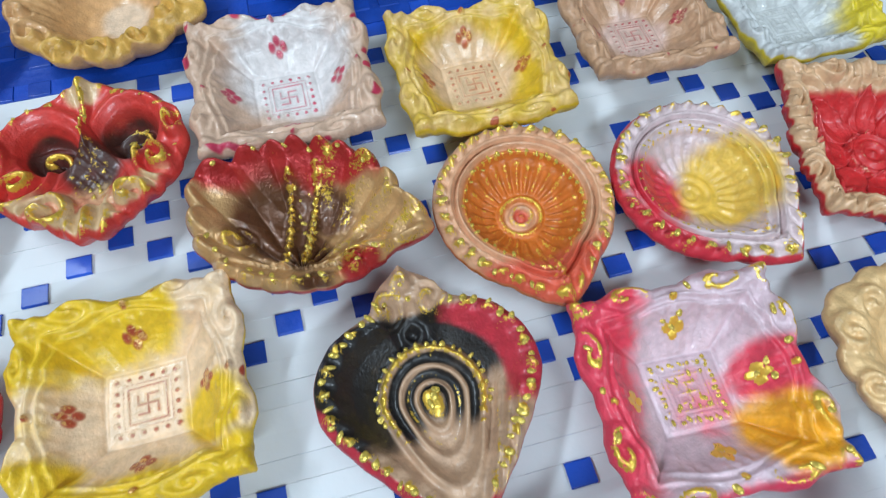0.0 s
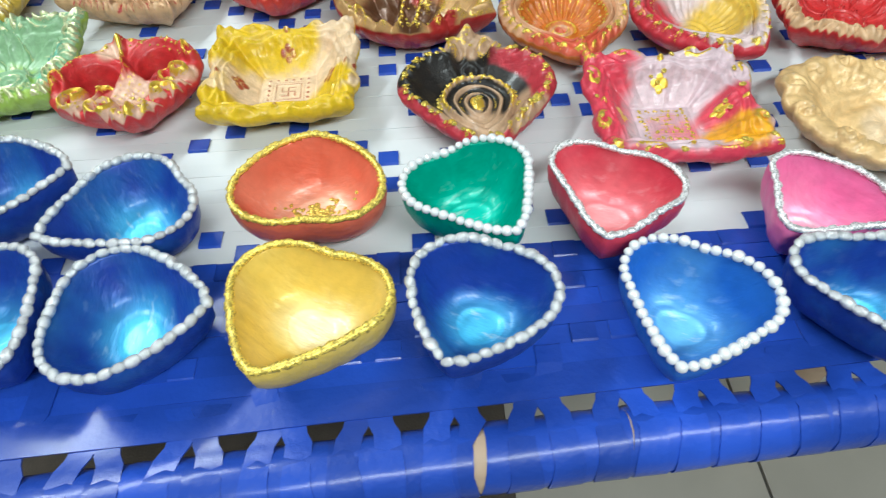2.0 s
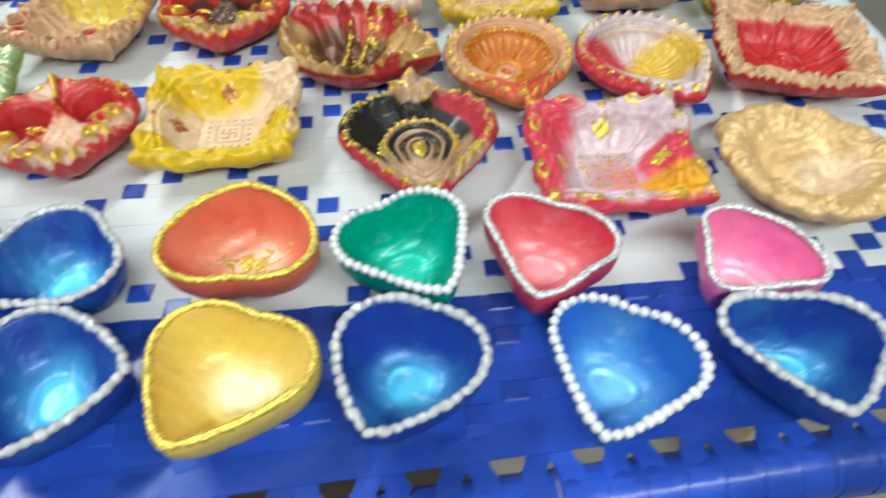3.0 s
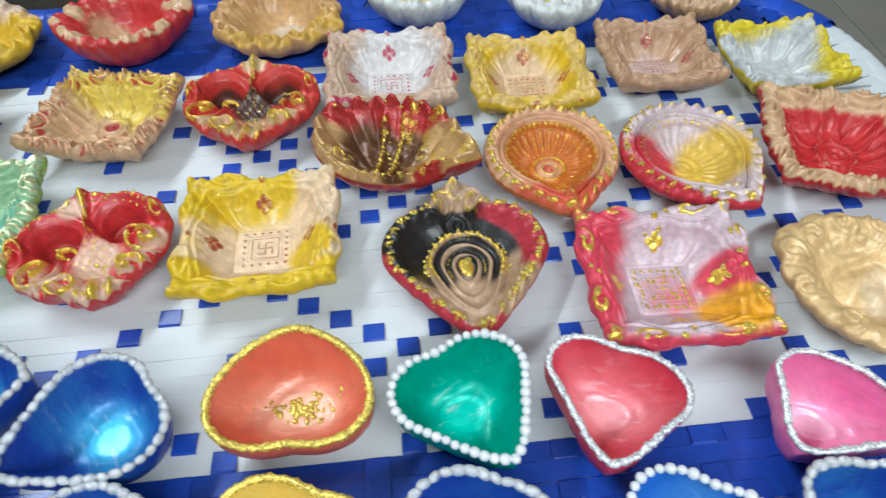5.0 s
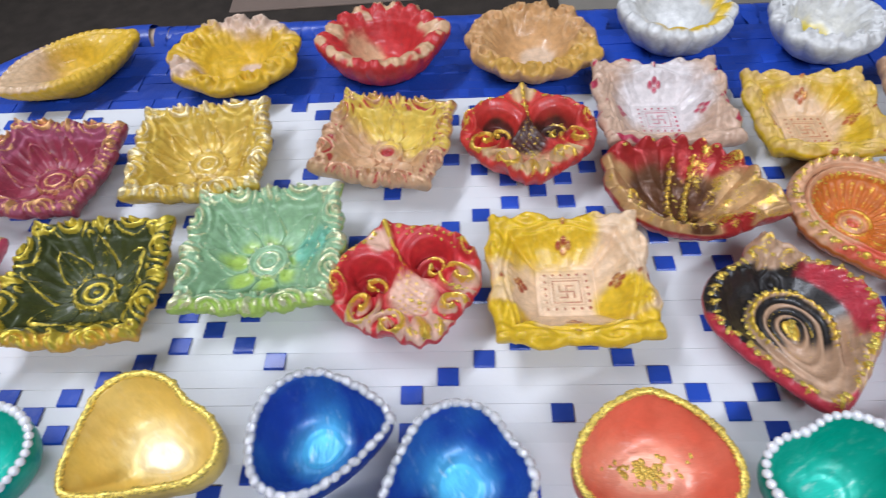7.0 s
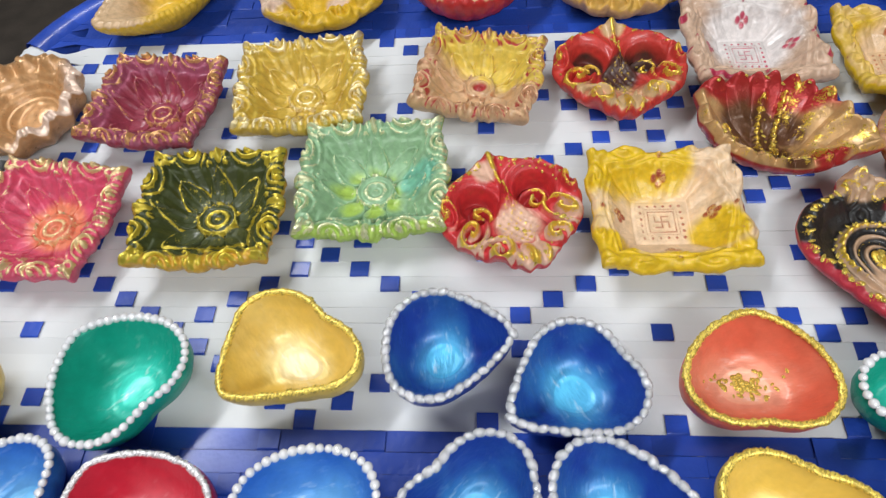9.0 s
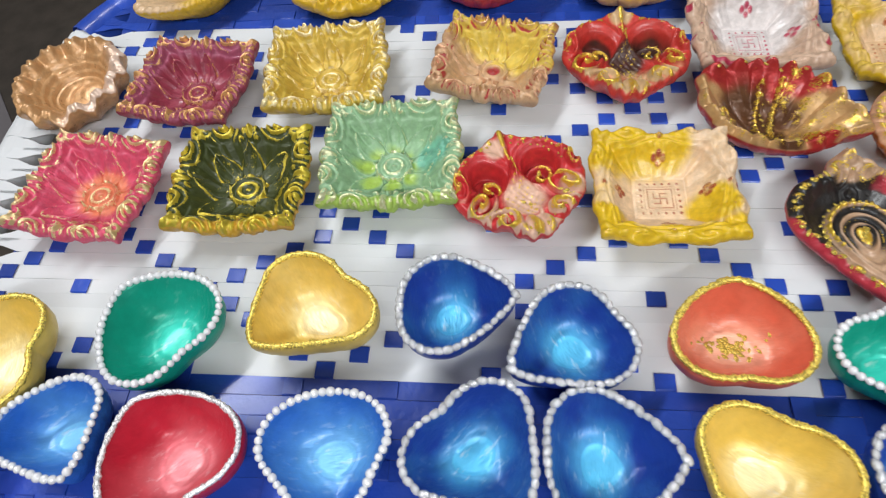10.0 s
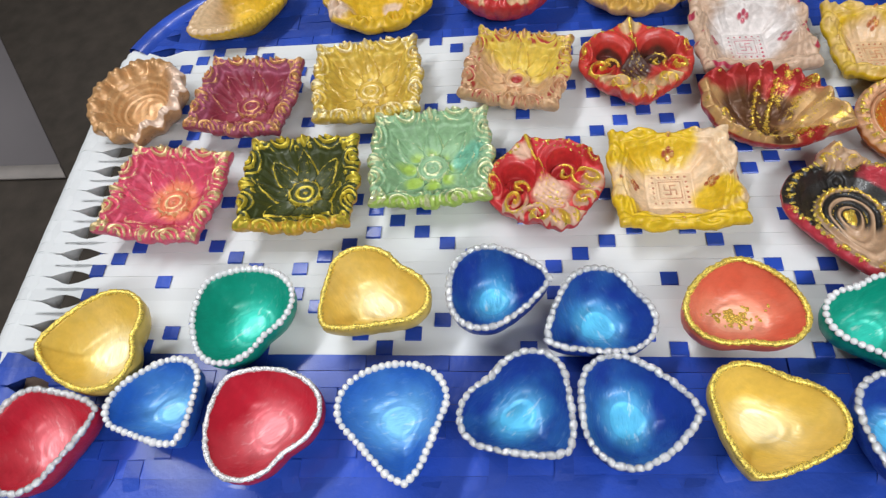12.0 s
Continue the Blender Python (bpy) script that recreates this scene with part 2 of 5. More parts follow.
BELLY_FLARED = ((1.015, 0.90), (1.0, 0.78), (0.93, 0.58), (0.82, 0.38), (0.72, 0.22), (0.63, 0.09), (0.57, 0.015), (0.54, 0.0), (0.01, 0.0))
BELLY_ROUND = ((1.035, 0.94), (1.045, 0.82), (1.02, 0.62), (0.94, 0.40), (0.80, 0.20), (0.64, 0.07), (0.52, 0.015), (0.48, 0.0), (0.01, 0.0))


def dish(name, parent, mat, half, outline, profile, relief=None, zones=None, nt=224, nr=50, wall=0.06, foot=0.55, seed=0, blend=(0.15, 0.5), height=None, label="", stretch=1.0, belly=BELLY_FLARED, cuts=(), shear=0.0):
    """A hollow clay dish: outline(theta) gives the rim's radius, profile the height from the middle (0) to the rim (1)."""
    th = np.linspace(0, 2 * np.pi, nt, endpoint=False)
    rim = outline(th)
    base = float(np.mean(rim)) * 0.93
    s_in = np.concatenate([[0.01], np.linspace(0.05, 1.0, nr)])
    ps, pz = zip(*profile)
    z_in = np.interp(s_in, ps, pz)
    for _ in range(2):
        z_in[1:-1] = 0.25 * z_in[:-2] + 0.5 * z_in[1:-1] + 0.25 * z_in[2:]
    top = pz[-1]
    s_out, z_out = (np.array(c) for c in zip(*belly))
    z_out = z_out * top
    s = np.concatenate([s_in, s_out])
    z = np.concatenate([z_in, z_out])
    k = sstep(blend[0], blend[1], s)[:, None]
    rad = s[:, None] * (base * (1 - k) + rim[None, :] * k)
    u, v = rad * np.cos(th), rad * np.sin(th)
    zz = np.repeat(z[:, None], nt, 1)
    ss, tt = np.repeat(s[:, None], nt, 1), np.repeat(th[None, :], len(s), 0)
    inner = np.arange(len(s)) < len(s_in)
    gild = np.zeros_like(zz)
    if relief:
        uw = u + 0.022 * fbm(u, v, 4.5, seed + 5) * inner[:, None]
        vw = v + 0.022 * fbm(u, v, 4.5, seed + 6) * inner[:, None]
        dz, gi = relief(uw, vw, ss, tt)
        dz[~inner] = 0
        gi[~inner] *= 0.0
        zz = zz + dz
        edge = dz[len(s_in) - 1]
        for n, f in enumerate((1.0, 0.8, 0.4)):
            zz[len(s_in) + n] += f * edge
        gild = gi
    if height:
        zz += height(u, v) * (zz / top)
    zz += 0.0006 * fbm(u, v, 4.0, seed) * (zz > 0.001)
    u = u + 0.012 * fbm(u, v, 2.5, seed + 1)
    v = v + 0.012 * fbm(u, v, 2.5, seed + 2)
    along, across = (u + shear * stretch * v) * half, v * half * stretch
    verts = np.stack([along, across, zz], -1).reshape(-1, 3)
    rows = len(s)
    i = np.arange(rows - 1)[:, None] * nt
    j = np.arange(nt)[None, :]
    jn = (j + 1) % nt
    quads = np.stack([i + j, i + nt + j, i + nt + jn, i + jn], -1).reshape(-1, 4)
    za, zb = zones(u, v, ss, inner[:, None] & (u == u)) if zones else (np.zeros_like(u), np.zeros_like(u))
    values = {"gild": gild, "zone_a": za, "zone_b": zb}
    whole = bpy.data.meshes.new("whole")
    whole.from_pydata(verts.tolist(), [], quads.tolist())
    normals = np.zeros(len(verts) * 3, np.float32)
    whole.vertex_normals.foreach_get("vector", normals)
    bpy.data.meshes.remove(whole)
    normals = normals.reshape(-1, 3)
    # the inside up to the first cut is the bowl with its belly; rings between cuts are parts of their own
    bounds = [(n, int(np.searchsorted(s_in, lo)), int(np.searchsorted(s_in, hi)) if hi < 1 else len(s_in) + 1) for n, lo, hi in cuts]
    taken = np.zeros(rows - 1, bool)
    made = []
    for n, lo, hi in bounds:
        taken[lo:hi] = True
    for n, rings in [(name, ~taken)] + [(n, (np.arange(rows - 1) >= lo) & (np.arange(rows - 1) < hi)) for n, lo, hi in bounds]:
        q = quads.reshape(rows - 1, nt, 4)[rings].reshape(-1, 4)
        used, back = np.unique(q, return_inverse=True)
        fs = back.reshape(-1, 4).tolist()
        where = {int(w): k for k, w in enumerate(used)}
        if rings[0]:
            fs.append([where[k] for k in range(nt)])
        if rings[-1]:
            fs.append([where[k] for k in range((rows - 1) * nt, rows * nt)][::-1])
        ob = link_mesh(n, verts[used].tolist(), fs, mat, parent, label if n == name else "")
        for attr, vals in values.items():
            at = ob.data.attributes.new(attr, "FLOAT", "POINT")
            at.data.foreach_set("value", np.clip(vals, 0, 1).astype(np.float32).ravel()[used])
        ob.data.normals_split_custom_set_from_vertices(normals[used].tolist())
        made.append(ob)
    ob = made[0]
    rim_row = len(s_in) - 1
    ob_rim = [(along[rim_row, n], across[rim_row, n], zz[rim_row, n]) for n in range(nt)]
    inside = verts[: len(s_in) * nt]

    def surface(a, b):
        """The point of the inside over a place given in half sizes."""
        d = (inside[:, 0] - a * half) ** 2 + (inside[:, 1] - b * half * stretch) ** 2
        return Vector(inside[int(np.argmin(d))])
    return ob, ob_rim, surface


def table_curve(points):
    """A closed smooth radius curve from (degrees, radius) rows; mirrored about 0 degrees."""
    d, r = zip(*points)

    def curve(th):
        a = np.abs((np.degrees(th) + 180) % 360 - 180)
        fine = np.interp(np.linspace(0, 180, 361), d, r)
        for _ in range(26):
            fine[1:-1] = 0.25 * fine[:-2] + 0.5 * fine[1:-1] + 0.25 * fine[2:]
        return np.interp(a, np.linspace(0, 180, 361), fine)
    return curve


# ---- the room: floor, walls, ceiling ----
def slab(name, x0, y0, z0, x1, y1, z1, mat):
    bm = bmesh.new()
    box(bm, x0, y0, z0, x1, y1, z1)
    me = bpy.data.meshes.new(name)
    bm.to_mesh(me)
    bm.free()
    me.materials.append(mat)
    return tagged(new(name, me), kind="structure")


floor = tagged(slab("floor", -2.2, -2.2, -0.1, 2.2, 2.4, -0.004, GROUT), "beige square floor tiles with dark joints", "floor")
# walls and ceiling stay out of view; added to bounce the lamps' light
for wall_name, x0, y0, x1, y1 in (("wall_north", -2.2, 2.4, 2.2, 2.5), ("wall_south", -2.2, -2.3, 2.2, -2.2), ("wall_west", -2.3, -2.3, -2.2, 2.5), ("wall_east", 2.2, -2.3, 2.3, 2.5)):
    tagged(slab(wall_name, x0, y0, -0.1, x1, y1, 2.7, WALL_PAINT), "plain off-white wall out of view, added to close the room and bounce light", "wall")
tagged(slab("ceiling", -2.3, -2.3, 2.7, 2.3, 2.5, 2.8, WALL_PAINT), "plain off-white ceiling out of view, added to close the room and bounce light", "ceiling")


def flat_thing(name, label, category, x, y, turn, sx, sy, thick, z, mat, bevel):
    bm = bmesh.new()
    box(bm, -sx / 2, -sy / 2, 0, sx / 2, sy / 2, thick, bevel)
    me = bpy.data.meshes.new(name)
    bm.to_mesh(me)
    bm.free()
    me.materials.append(mat)
    ob = new(name, me)
    ob.matrix_world = pose(x, y, z, 0, 0, turn)
    return tagged(ob, label, category)


# sheet added to darken the floor beneath and behind the cot
flat_thing("floor_dark_sheet", "dark brown sheet added to darken the tiled floor under and behind the cot", "mat", -0.66, 0.90, 0, 1.52, 2.46, 0.006, 0.0005, DARK_SHEET, 0.002)


def pale_floor_patch():
    """Grey sheet added for a paler patch of floor, cut at a slant, with a pale hem along its end."""
    ob = new("pale_floor_patch")
    ob.matrix_world = pose(-0.923, 0.497, 0.0075)
    tagged(ob, "lilac grey sheet with a pale hem, added for a paler patch of floor", "runner")
    for name, y0, y1, mat, lift in (("sheet", 0.0, 0.9, LILAC_SHEET, 0.0), ("hem", -0.016, 0.012, PALE_HEM, 0.003)):
        bm = bmesh.new()
        low, top = [], []
        for x, y in ((-0.785 * y0, y0), (-0.785 * y1, y1), (-0.5 - 0.785 * y1, y1), (-1.15, y0)):
            low.append(bm.verts.new((x, y, lift)))
            top.append(bm.verts.new((x, y, lift + 0.004)))
        bm.faces.new(top)
        bm.faces.new(low[::-1])
        for k in range(4):
            bm.faces.new((low[k], low[(k + 1) % 4], top[(k + 1) % 4], top[k]))
        bmesh.ops.recalc_face_normals(bm, faces=bm.faces[:])
        part(name, bm, mat, ob)


pale_floor_patch()
flat_thing("card_sheet", "tan cardboard sheet lying on the dark sheet", "cardboard", -0.15, 1.46, 3, 0.92, 0.62, 0.004, 0.0067, TAN_CARD, 0.001)
flat_thing("board", "cream board with rounded edges lying on cardboard", "board", -0.19, 1.47, -2, 0.66, 0.52, 0.012, 0.0109, CREAM_BOARD, 0.004)
flat_thing("plastic_sheet", "dark green plastic sheet lying on the floor", "sheet", 0.72, 1.52, -2, 0.6, 0.5, 0.004, 0.0005, GREEN_SHEET, 0.001)


# ---- the woven seat ----
XL, XR, YF, YB = -0.4705, 0.352, -0.0935, 0.366      # middle lines of the four rails
RAIL, CORNER, CORNER_BACK = 0.0125, 0.085, 0.137
cot = thing("woven_cot", pose(0, 0, 0), "low cot woven from blue and white plastic straps", "cot")


CORNERS = ((XR - CORNER_BACK, YB - CORNER_BACK, 0, CORNER_BACK), (XL + CORNER_BACK, YB - CORNER_BACK, 90, CORNER_BACK), (XL + CORNER, YF + CORNER, 180, CORNER), (XR - CORNER, YF + CORNER, 270, CORNER))


def rounded_frame(n=14):
    pts = []
    for cx, cy, a0, r in CORNERS:
        for k in range(n + 1):
            a = radians(a0 + 90 * k / n)
            pts.append(Vector((cx + r * math.cos(a), cy + r * math.sin(a), SEAT - 0.011)))
    return pts


def tube_mesh(path, radius, closed, sides=14, bulge=None):
    n = len(path)
    verts, faces = [], []
    for k, p in enumerate(path):
        a, b = path[(k - 1) % n] if closed or k else p, path[(k + 1) % n] if closed or k < n - 1 else p
        d = (b - a).normalized()
        s = d.cross(Vector((0, 0, 1))) if abs(d.z) < 0.9 else Vector((1, 0, 0))
        s.normalize()
        up = s.cross(d)
        r = radius * (bulge(k / max(1, n - 1)) if bulge else 1)
        for q in range(sides):
            t = 2 * math.pi * q / sides
            verts.append(tuple(p + s * r * math.cos(t) + up * r * math.sin(t)))
    for k in range(n if closed else n - 1):
        for q in range(sides):
            i, j = k * sides, ((k + 1) % n) * sides
            faces.append((i + q, i + (q + 1) % sides, j + (q + 1) % sides, j + q))
    if not closed:
        faces += [tuple(range(sides - 1, -1, -1)), tuple(range((n - 1) * sides, n * sides))]
    return verts, faces


link_mesh("frame_rail", *tube_mesh(rounded_frame(), RAIL, True), POLE_WOOD, cot, "bare wooden rail under the straps")
for x, y in ((XL + 0.02, YF + 0.09), (XR - 0.006, YF + 0.16), (XL + 0.05, YB - 0.05), (XR - 0.04, YB - 0.04)):
    link_mesh("leg", *tube_mesh([Vector((x, y, z)) for z in (0.0, 0.02, 0.2, SEAT - 0.012)], 0.016, False), POLE_WOOD, cot)

ROW, ROW0 = 0.00912, 0.0052
WHITE_ROWS = range(0, 30)
COLS = list(range(-1, 50))


def col_x(i):
    """The straps from front to back stand closer towards both ends."""
    return float(np.interp(i, (-4, 3, 13, 23, 28, 33, 38, 43, 50), (-0.464, -0.374, -0.219, -0.0475, 0.030, 0.106, 0.178, 0.250, 0.337)))


def over(i, j):
    """Where a strap that runs from front to back lies on top: diamonds with a dot in each, plain weave in the blue ends."""
    if j not in WHITE_ROWS:
        return (i + 2 * j) % 5 == 0 or (3 * i + j) % 7 == 2
    return (i + j) % 10 == 3 or (i - j) % 10 == 3 or ((i + j) % 10 == 8 and (i - j) % 10 == 8)


def x_limits(y):
    """Where the rails' middle lines stand at that y."""
    if y > YB - CORNER_BACK:
        d = CORNER_BACK - math.sqrt(max(0, CORNER_BACK ** 2 - (y - YB + CORNER_BACK) ** 2))
    elif y < YF + CORNER:
        d = CORNER - math.sqrt(max(0, CORNER ** 2 - (YF + CORNER - y) ** 2))
    else:
        d = 0
    return XL + d, XR - d


def y_limits(x):
    ends = []
    for r in (CORNER, CORNER_BACK):
        past = max(0, x - (XR - r), (XL + r) - x)
        ends.append(r - math.sqrt(max(0, r * r - past * past)))
    return YF + ends[0], YB - ends[1]


rng = random.Random(4)
UP = Vector((0, 0, 1))


def wrap_stations(edge, inward, along, z0, start=90, end=-190, r=RAIL + 0.0012, steps=12):
    """Stations of a strap that goes over a rail: points, upward directions."""
    pts, ups = [], []
    for k in range(steps + 1):
        a = radians(start + (end - start) * k / steps)
        out = -inward * math.cos(a) + UP * math.sin(a)
        pts.append(edge + out * r + along * 0.0)
        ups.append(out)
    return pts, ups


def strap(name, mat, axis, at, lo, hi, heights, mate, width, bare=False):
    """One strap along x or y, pulled together with its mate where it goes over the rails."""
    run = Vector((1, 0, 0)) if axis == "x" else Vector((0, 1, 0))
    side = Vector((0, 1, 0)) if axis == "x" else Vector((-1, 0, 0))
    cross = Vector((0, 1, 0)) if axis == "x" else Vector((1, 0, 0))
    pts, ws, ups, ss = [], [], [], []
    zc = SEAT - 0.011
    shift = cross * (mate - at) * (0.40 if axis == "x" else 0.30)
    taper = ((0.0115, 0.18, 1.04), (0.0165, 0.45, 0.86), (0.0215, 0.78, 0.64), (0.0265, 0.92, 0.56), (0.033, 0.75, 0.70), (0.043, 0.12, 0.98)) if axis == "x" else ((0.0095, 0.25, 0.95), (0.0135, 0.7, 0.92), (0.0200, 1.0, 0.95), (0.0270, 0.3, 1.0))
    for end in (0, 1):
        edge = run * (lo if end == 0 else hi) + cross * at + UP * zc + shift * (0.1 if axis == "x" else 0.05)
        inward = run if end == 0 else -run
        wp, wu = wrap_stations(edge, inward, cross, zc, 85, -170 if axis == "y" else -115, RAIL + 0.0008 + rng.uniform(0, 0.0002))
        slant = rng.uniform(-0.02, 0.02)
        lean = rng.uniform(-0.0035, 0.0035) if axis == "y" else 0.0
        wp = [p + cross * lean * k / len(wp) for k, p in enumerate(wp)]
        wsd = [(side + u * slant).normalized() for u in wu]
        ww = [width * (0.95 + 0.3 * min(1, k / 4)) for k in range(len(wp))]
        if bare and end == 0:
            ww = [w * 0.5 for w in ww]
            wp = [p - cross * 0.005 for p in wp]
        wp = [p + cross * 0.0006 * math.sin(k * 1.3 + at * 900) for k, p in enumerate(wp)]
        if end == 0:
            wp, wu, ww, wsd = wp[::-1], wu[::-1], ww[::-1], wsd[::-1]
            pts, ups, ws, ss = list(wp), list(wu), list(ww), list(wsd)
            for d, f, nw in taper:
                pts.append(run * (lo + d) + cross * at + shift * f + UP * (SEAT + 0.0002 - 0.0012 * f))
                ups.append(UP)
                ws.append(width * nw)
                ss.append(side)
            for q, z in heights:
                if lo + taper[-1][0] + 0.003 < q < hi - taper[-1][0] - 0.003:
                    pts.append(run * q + cross * (at + (0.00035 if axis == "y" else 0.0) * math.sin(q * 23 + at * 411)) + UP * (SEAT + z))
                    ups.append(UP)
                    ws.append(width)
                    ss.append(side)
        else:
            for d, f, nw in taper[::-1]:
                pts.append(run * (hi - d) + cross * at + shift * f + UP * (SEAT + 0.0002 - 0.0012 * f))
                ups.append(UP)
                ws.append(width * nw)
                ss.append(side)
            pts += wp
            ups += wu
            ws += ww
            ss += wsd
    return crisp(link_mesh(name, *ribbon(pts, ws, ss, ups, 0.0007), mat, cot), 4)


# straps along the seat, white in the middle and blue at both ends
for j in range(-8, 38):
    y = ROW0 + ROW * j
    lo, hi = x_limits(y)
    wave = 0.00012 if j in WHITE_ROWS else 0.0003
    hs = [(x, wave * math.sin(x * 60 + j * 2.1) - 0.0003) for x in np.arange(lo, hi, 0.012)]
    mate = y + (ROW if j % 2 == 0 else -ROW)
    width = ROW + 0.00002 if rng.random() < 0.55 else ROW - rng.uniform(0.0001, 0.0003)
    if j == -8:
        y, width = y - 0.0026, 0.0142
    strap("strap", WHITE_STRAP if j in WHITE_ROWS else BLUE_STRAP, "x", y, lo, hi, hs, mate, width)
# straps across it, all blue
for i in COLS:
    x = col_x(i)
    lo, hi = y_limits(x)
    hs = []
    for j in range(-8, 40):
        if j in WHITE_ROWS:
            z = 0.0010 if over(i, j) else -0.0019
        else:
            z = 0.0006 if over(i, j) else -0.0012
        y = ROW0 + ROW * j
        hs += [(y - 0.0042, z), (y - 0.0037, z), (y + 0.0037, z), (y + 0.0042, z)]
    spacing = col_x(i + 1) - x
    mate = x + (spacing if i % 2 == 0 else -(x - col_x(i - 1)))
    strap("cross_strap", BLUE_STRAP, "y", x, lo, hi, hs, mate, 0.0100, i == 29)


# windings that cover the rails between the straps
def winding(mat, centre, run, length, tilt, r):
    verts, faces = [], []
    side = run.cross(UP).normalized()
    n = 18
    for d, f in ((-0.5, 0.0), (0.0, 0.0003), (0.5, 0.0)):
        for q in range(n):
            a = 2 * math.pi * q / n
            p = centre + run * (d * length + tilt * math.sin(a)) + (side * math.cos(a) + UP * math.sin(a)) * (r + f)
            verts.append(tuple(p))
    for k in range(2):
        for q in range(n):
            faces.append((k * n + q, k * n + (q + 1) % n, (k + 1) * n + (q + 1) % n, (k + 1) * n + q))
    return link_mesh("winding", verts, faces, mat, cot)


zc = SEAT - 0.011
x = XL + CORNER
while x < XR - CORNER:
    w = 0.006 if x < 0.0435 < x + 0.010 else rng.uniform(0.009, 0.015)
    if not x < 0.0435 < x + w * 0.85:
        winding(BLUE_STRAP, Vector((x + w / 2, YF, zc)), Vector((1, 0, 0)), w, rng.uniform(0.001, 0.004), RAIL + 0.0003)
    if XL + CORNER_BACK < x < XR - CORNER_BACK:
        winding(BLUE_STRAP, Vector((x + w / 2, YB, zc)), Vector((1, 0, 0)), w, rng.uniform(0.001, 0.004), RAIL + 0.0004)
    x += w * 0.85
y = YF + CORNER
while y < YB - CORNER_BACK:
    w = rng.uniform(0.009, 0.015)
    mat = WHITE_STRAP if y + w > 0 and y < 0.27 else BLUE_STRAP
    for xx in (XL, XR):
        winding(mat, Vector((xx, y + w / 2, zc)), Vector((0, 1, 0)), w, rng.uniform(0.001, 0.004), RAIL + 0.0003 + rng.uniform(0, 0.0004))
    y += w * 0.85
for cx, cy, a0, r in CORNERS:
    count = round(r * math.pi / 2 / 0.0165)
    for k in range(count):
        a = radians(a0 + 90 * (k + 0.5) / count)
        p = Vector((cx + r * math.cos(a), cy + r * math.sin(a), zc))
        winding(WHITE_STRAP if 0 < p.y < 0.272 else BLUE_STRAP, p, Vector((-math.sin(a), math.cos(a), 0)), 0.0195, rng.uniform(0.001, 0.004), RAIL + (0.0028 if p.y > 0.272 else 0.0004))


# the front edge runs at a slight slant to the straps
for ob in cot.children:
    for vert in ob.data.vertices:
        if vert.co.y < 0:
            vert.co.y -= (0.003 + 0.0555 * vert.co.x) * vert.co.y / 0.0935 if vert.co.y > -0.0935 else -(0.003 + 0.0555 * vert.co.x)


# ---- smooth heart-shaped lamps ----
TOP = SEAT + 0.0013


def heart_curve(tip, notch):
    """A rounded heart; tip and notch say how sharp the one and how deep the other is."""
    return table_curve([(0, 0.98 + 0.26 * tip), (8, 0.97 + 0.19 * tip), (24, 0.93 + 0.04 * tip), (45, 0.89 - 0.04 * tip), (68, 0.87 - 0.04 * tip), (92, 0.91), (118, 0.98 + 0.02 * notch), (138, 1.0 + 0.02 * notch), (156, 0.98 - 0.04 * notch), (170, 0.96 - 0.16 * notch), (180, 0.96 - 0.23 * notch)])


HEART_PROFILE = [(0, 0.0032), (0.33, 0.0034), (0.36, 0.0054), (0.42, 0.0044), (0.6, 0.0074), (0.78, 0.0145), (0.90, 0.0215), (1.0, 0.0265)]


def bead_mesh(name, mat, sx, sy, sz):
    bm = bmesh.new()
    bmesh.ops.create_icosphere(bm, subdivisions=2, radius=1, matrix=Matrix.Diagonal((sx, sy, sz, 1)))
    me = bpy.data.meshes.new(name)
    bm.to_mesh(me)
    bm.free()
    me.materials.append(mat)
    me.polygons.foreach_set("use_smooth", [True] * len(me.polygons))
    return me


PEARL_MESH = bead_mesh("pearl", PEARL, 0.0021, 0.0021, 0.0020)
OVAL_MESH = bead_mesh("silver_bead", SILVER_BEAD, 0.0030, 0.0020, 0.0018)


def along_rim(rim, step, out=1.0):
    """Evenly spaced places along a closed rim, with the angle of its run."""
    pts = [Vector(p) for p in rim]
    n = len(pts)
    lengths = [(pts[(k + 1) % n] - pts[k]).length for k in range(n)]
    total = sum(lengths)
    count = max(8, round(total / step))
    k, gone, made = 0, 0.0, []
    for q in range(count):
        want = total * q / count
        while gone + lengths[k] < want:
            gone += lengths[k]
            k += 1
        a, b = pts[k], pts[(k + 1) % n]
        p = a.lerp(b, (want - gone) / max(1e-9, lengths[k]))
        p.x, p.y = p.x * out, p.y * out
        made.append((p, math.atan2(b.y - a.y, b.x - a.x)))
    return made


def glitter_rope(rim, mat, parent, radius, seed, label):
    """A lumpy line of glitter paste along the rim."""
    pts = along_rim(rim, 0.0011)
    rnd = random.Random(seed)
    path = [p + Vector((0, 0, radius * 0.3)) for p, _ in pts]
    size = [rnd.uniform(0.84, 1.16) for _ in path]
    verts, faces, n, sides = [], [], len(path), 8
    for k, p in enumerate(path):
        d = (path[(k + 1) % n] - path[k - 1]).normalized()
        s = d.cross(UP).normalized()
        for q in range(sides):
            t = 2 * math.pi * q / sides
            r = radius * size[k] * rnd.uniform(0.72, 1.28)
            verts.append(tuple(p + s * r * math.cos(t) + UP * r * 0.85 * math.sin(t)))
    for k in range(n):
        for q in range(sides):
            i, j = k * sides, ((k + 1) % n) * sides
            faces.append((i + q, j + q, j + (q + 1) % sides, i + (q + 1) % sides))
    return link_mesh("glitter_trim", verts, faces, mat, parent, label)


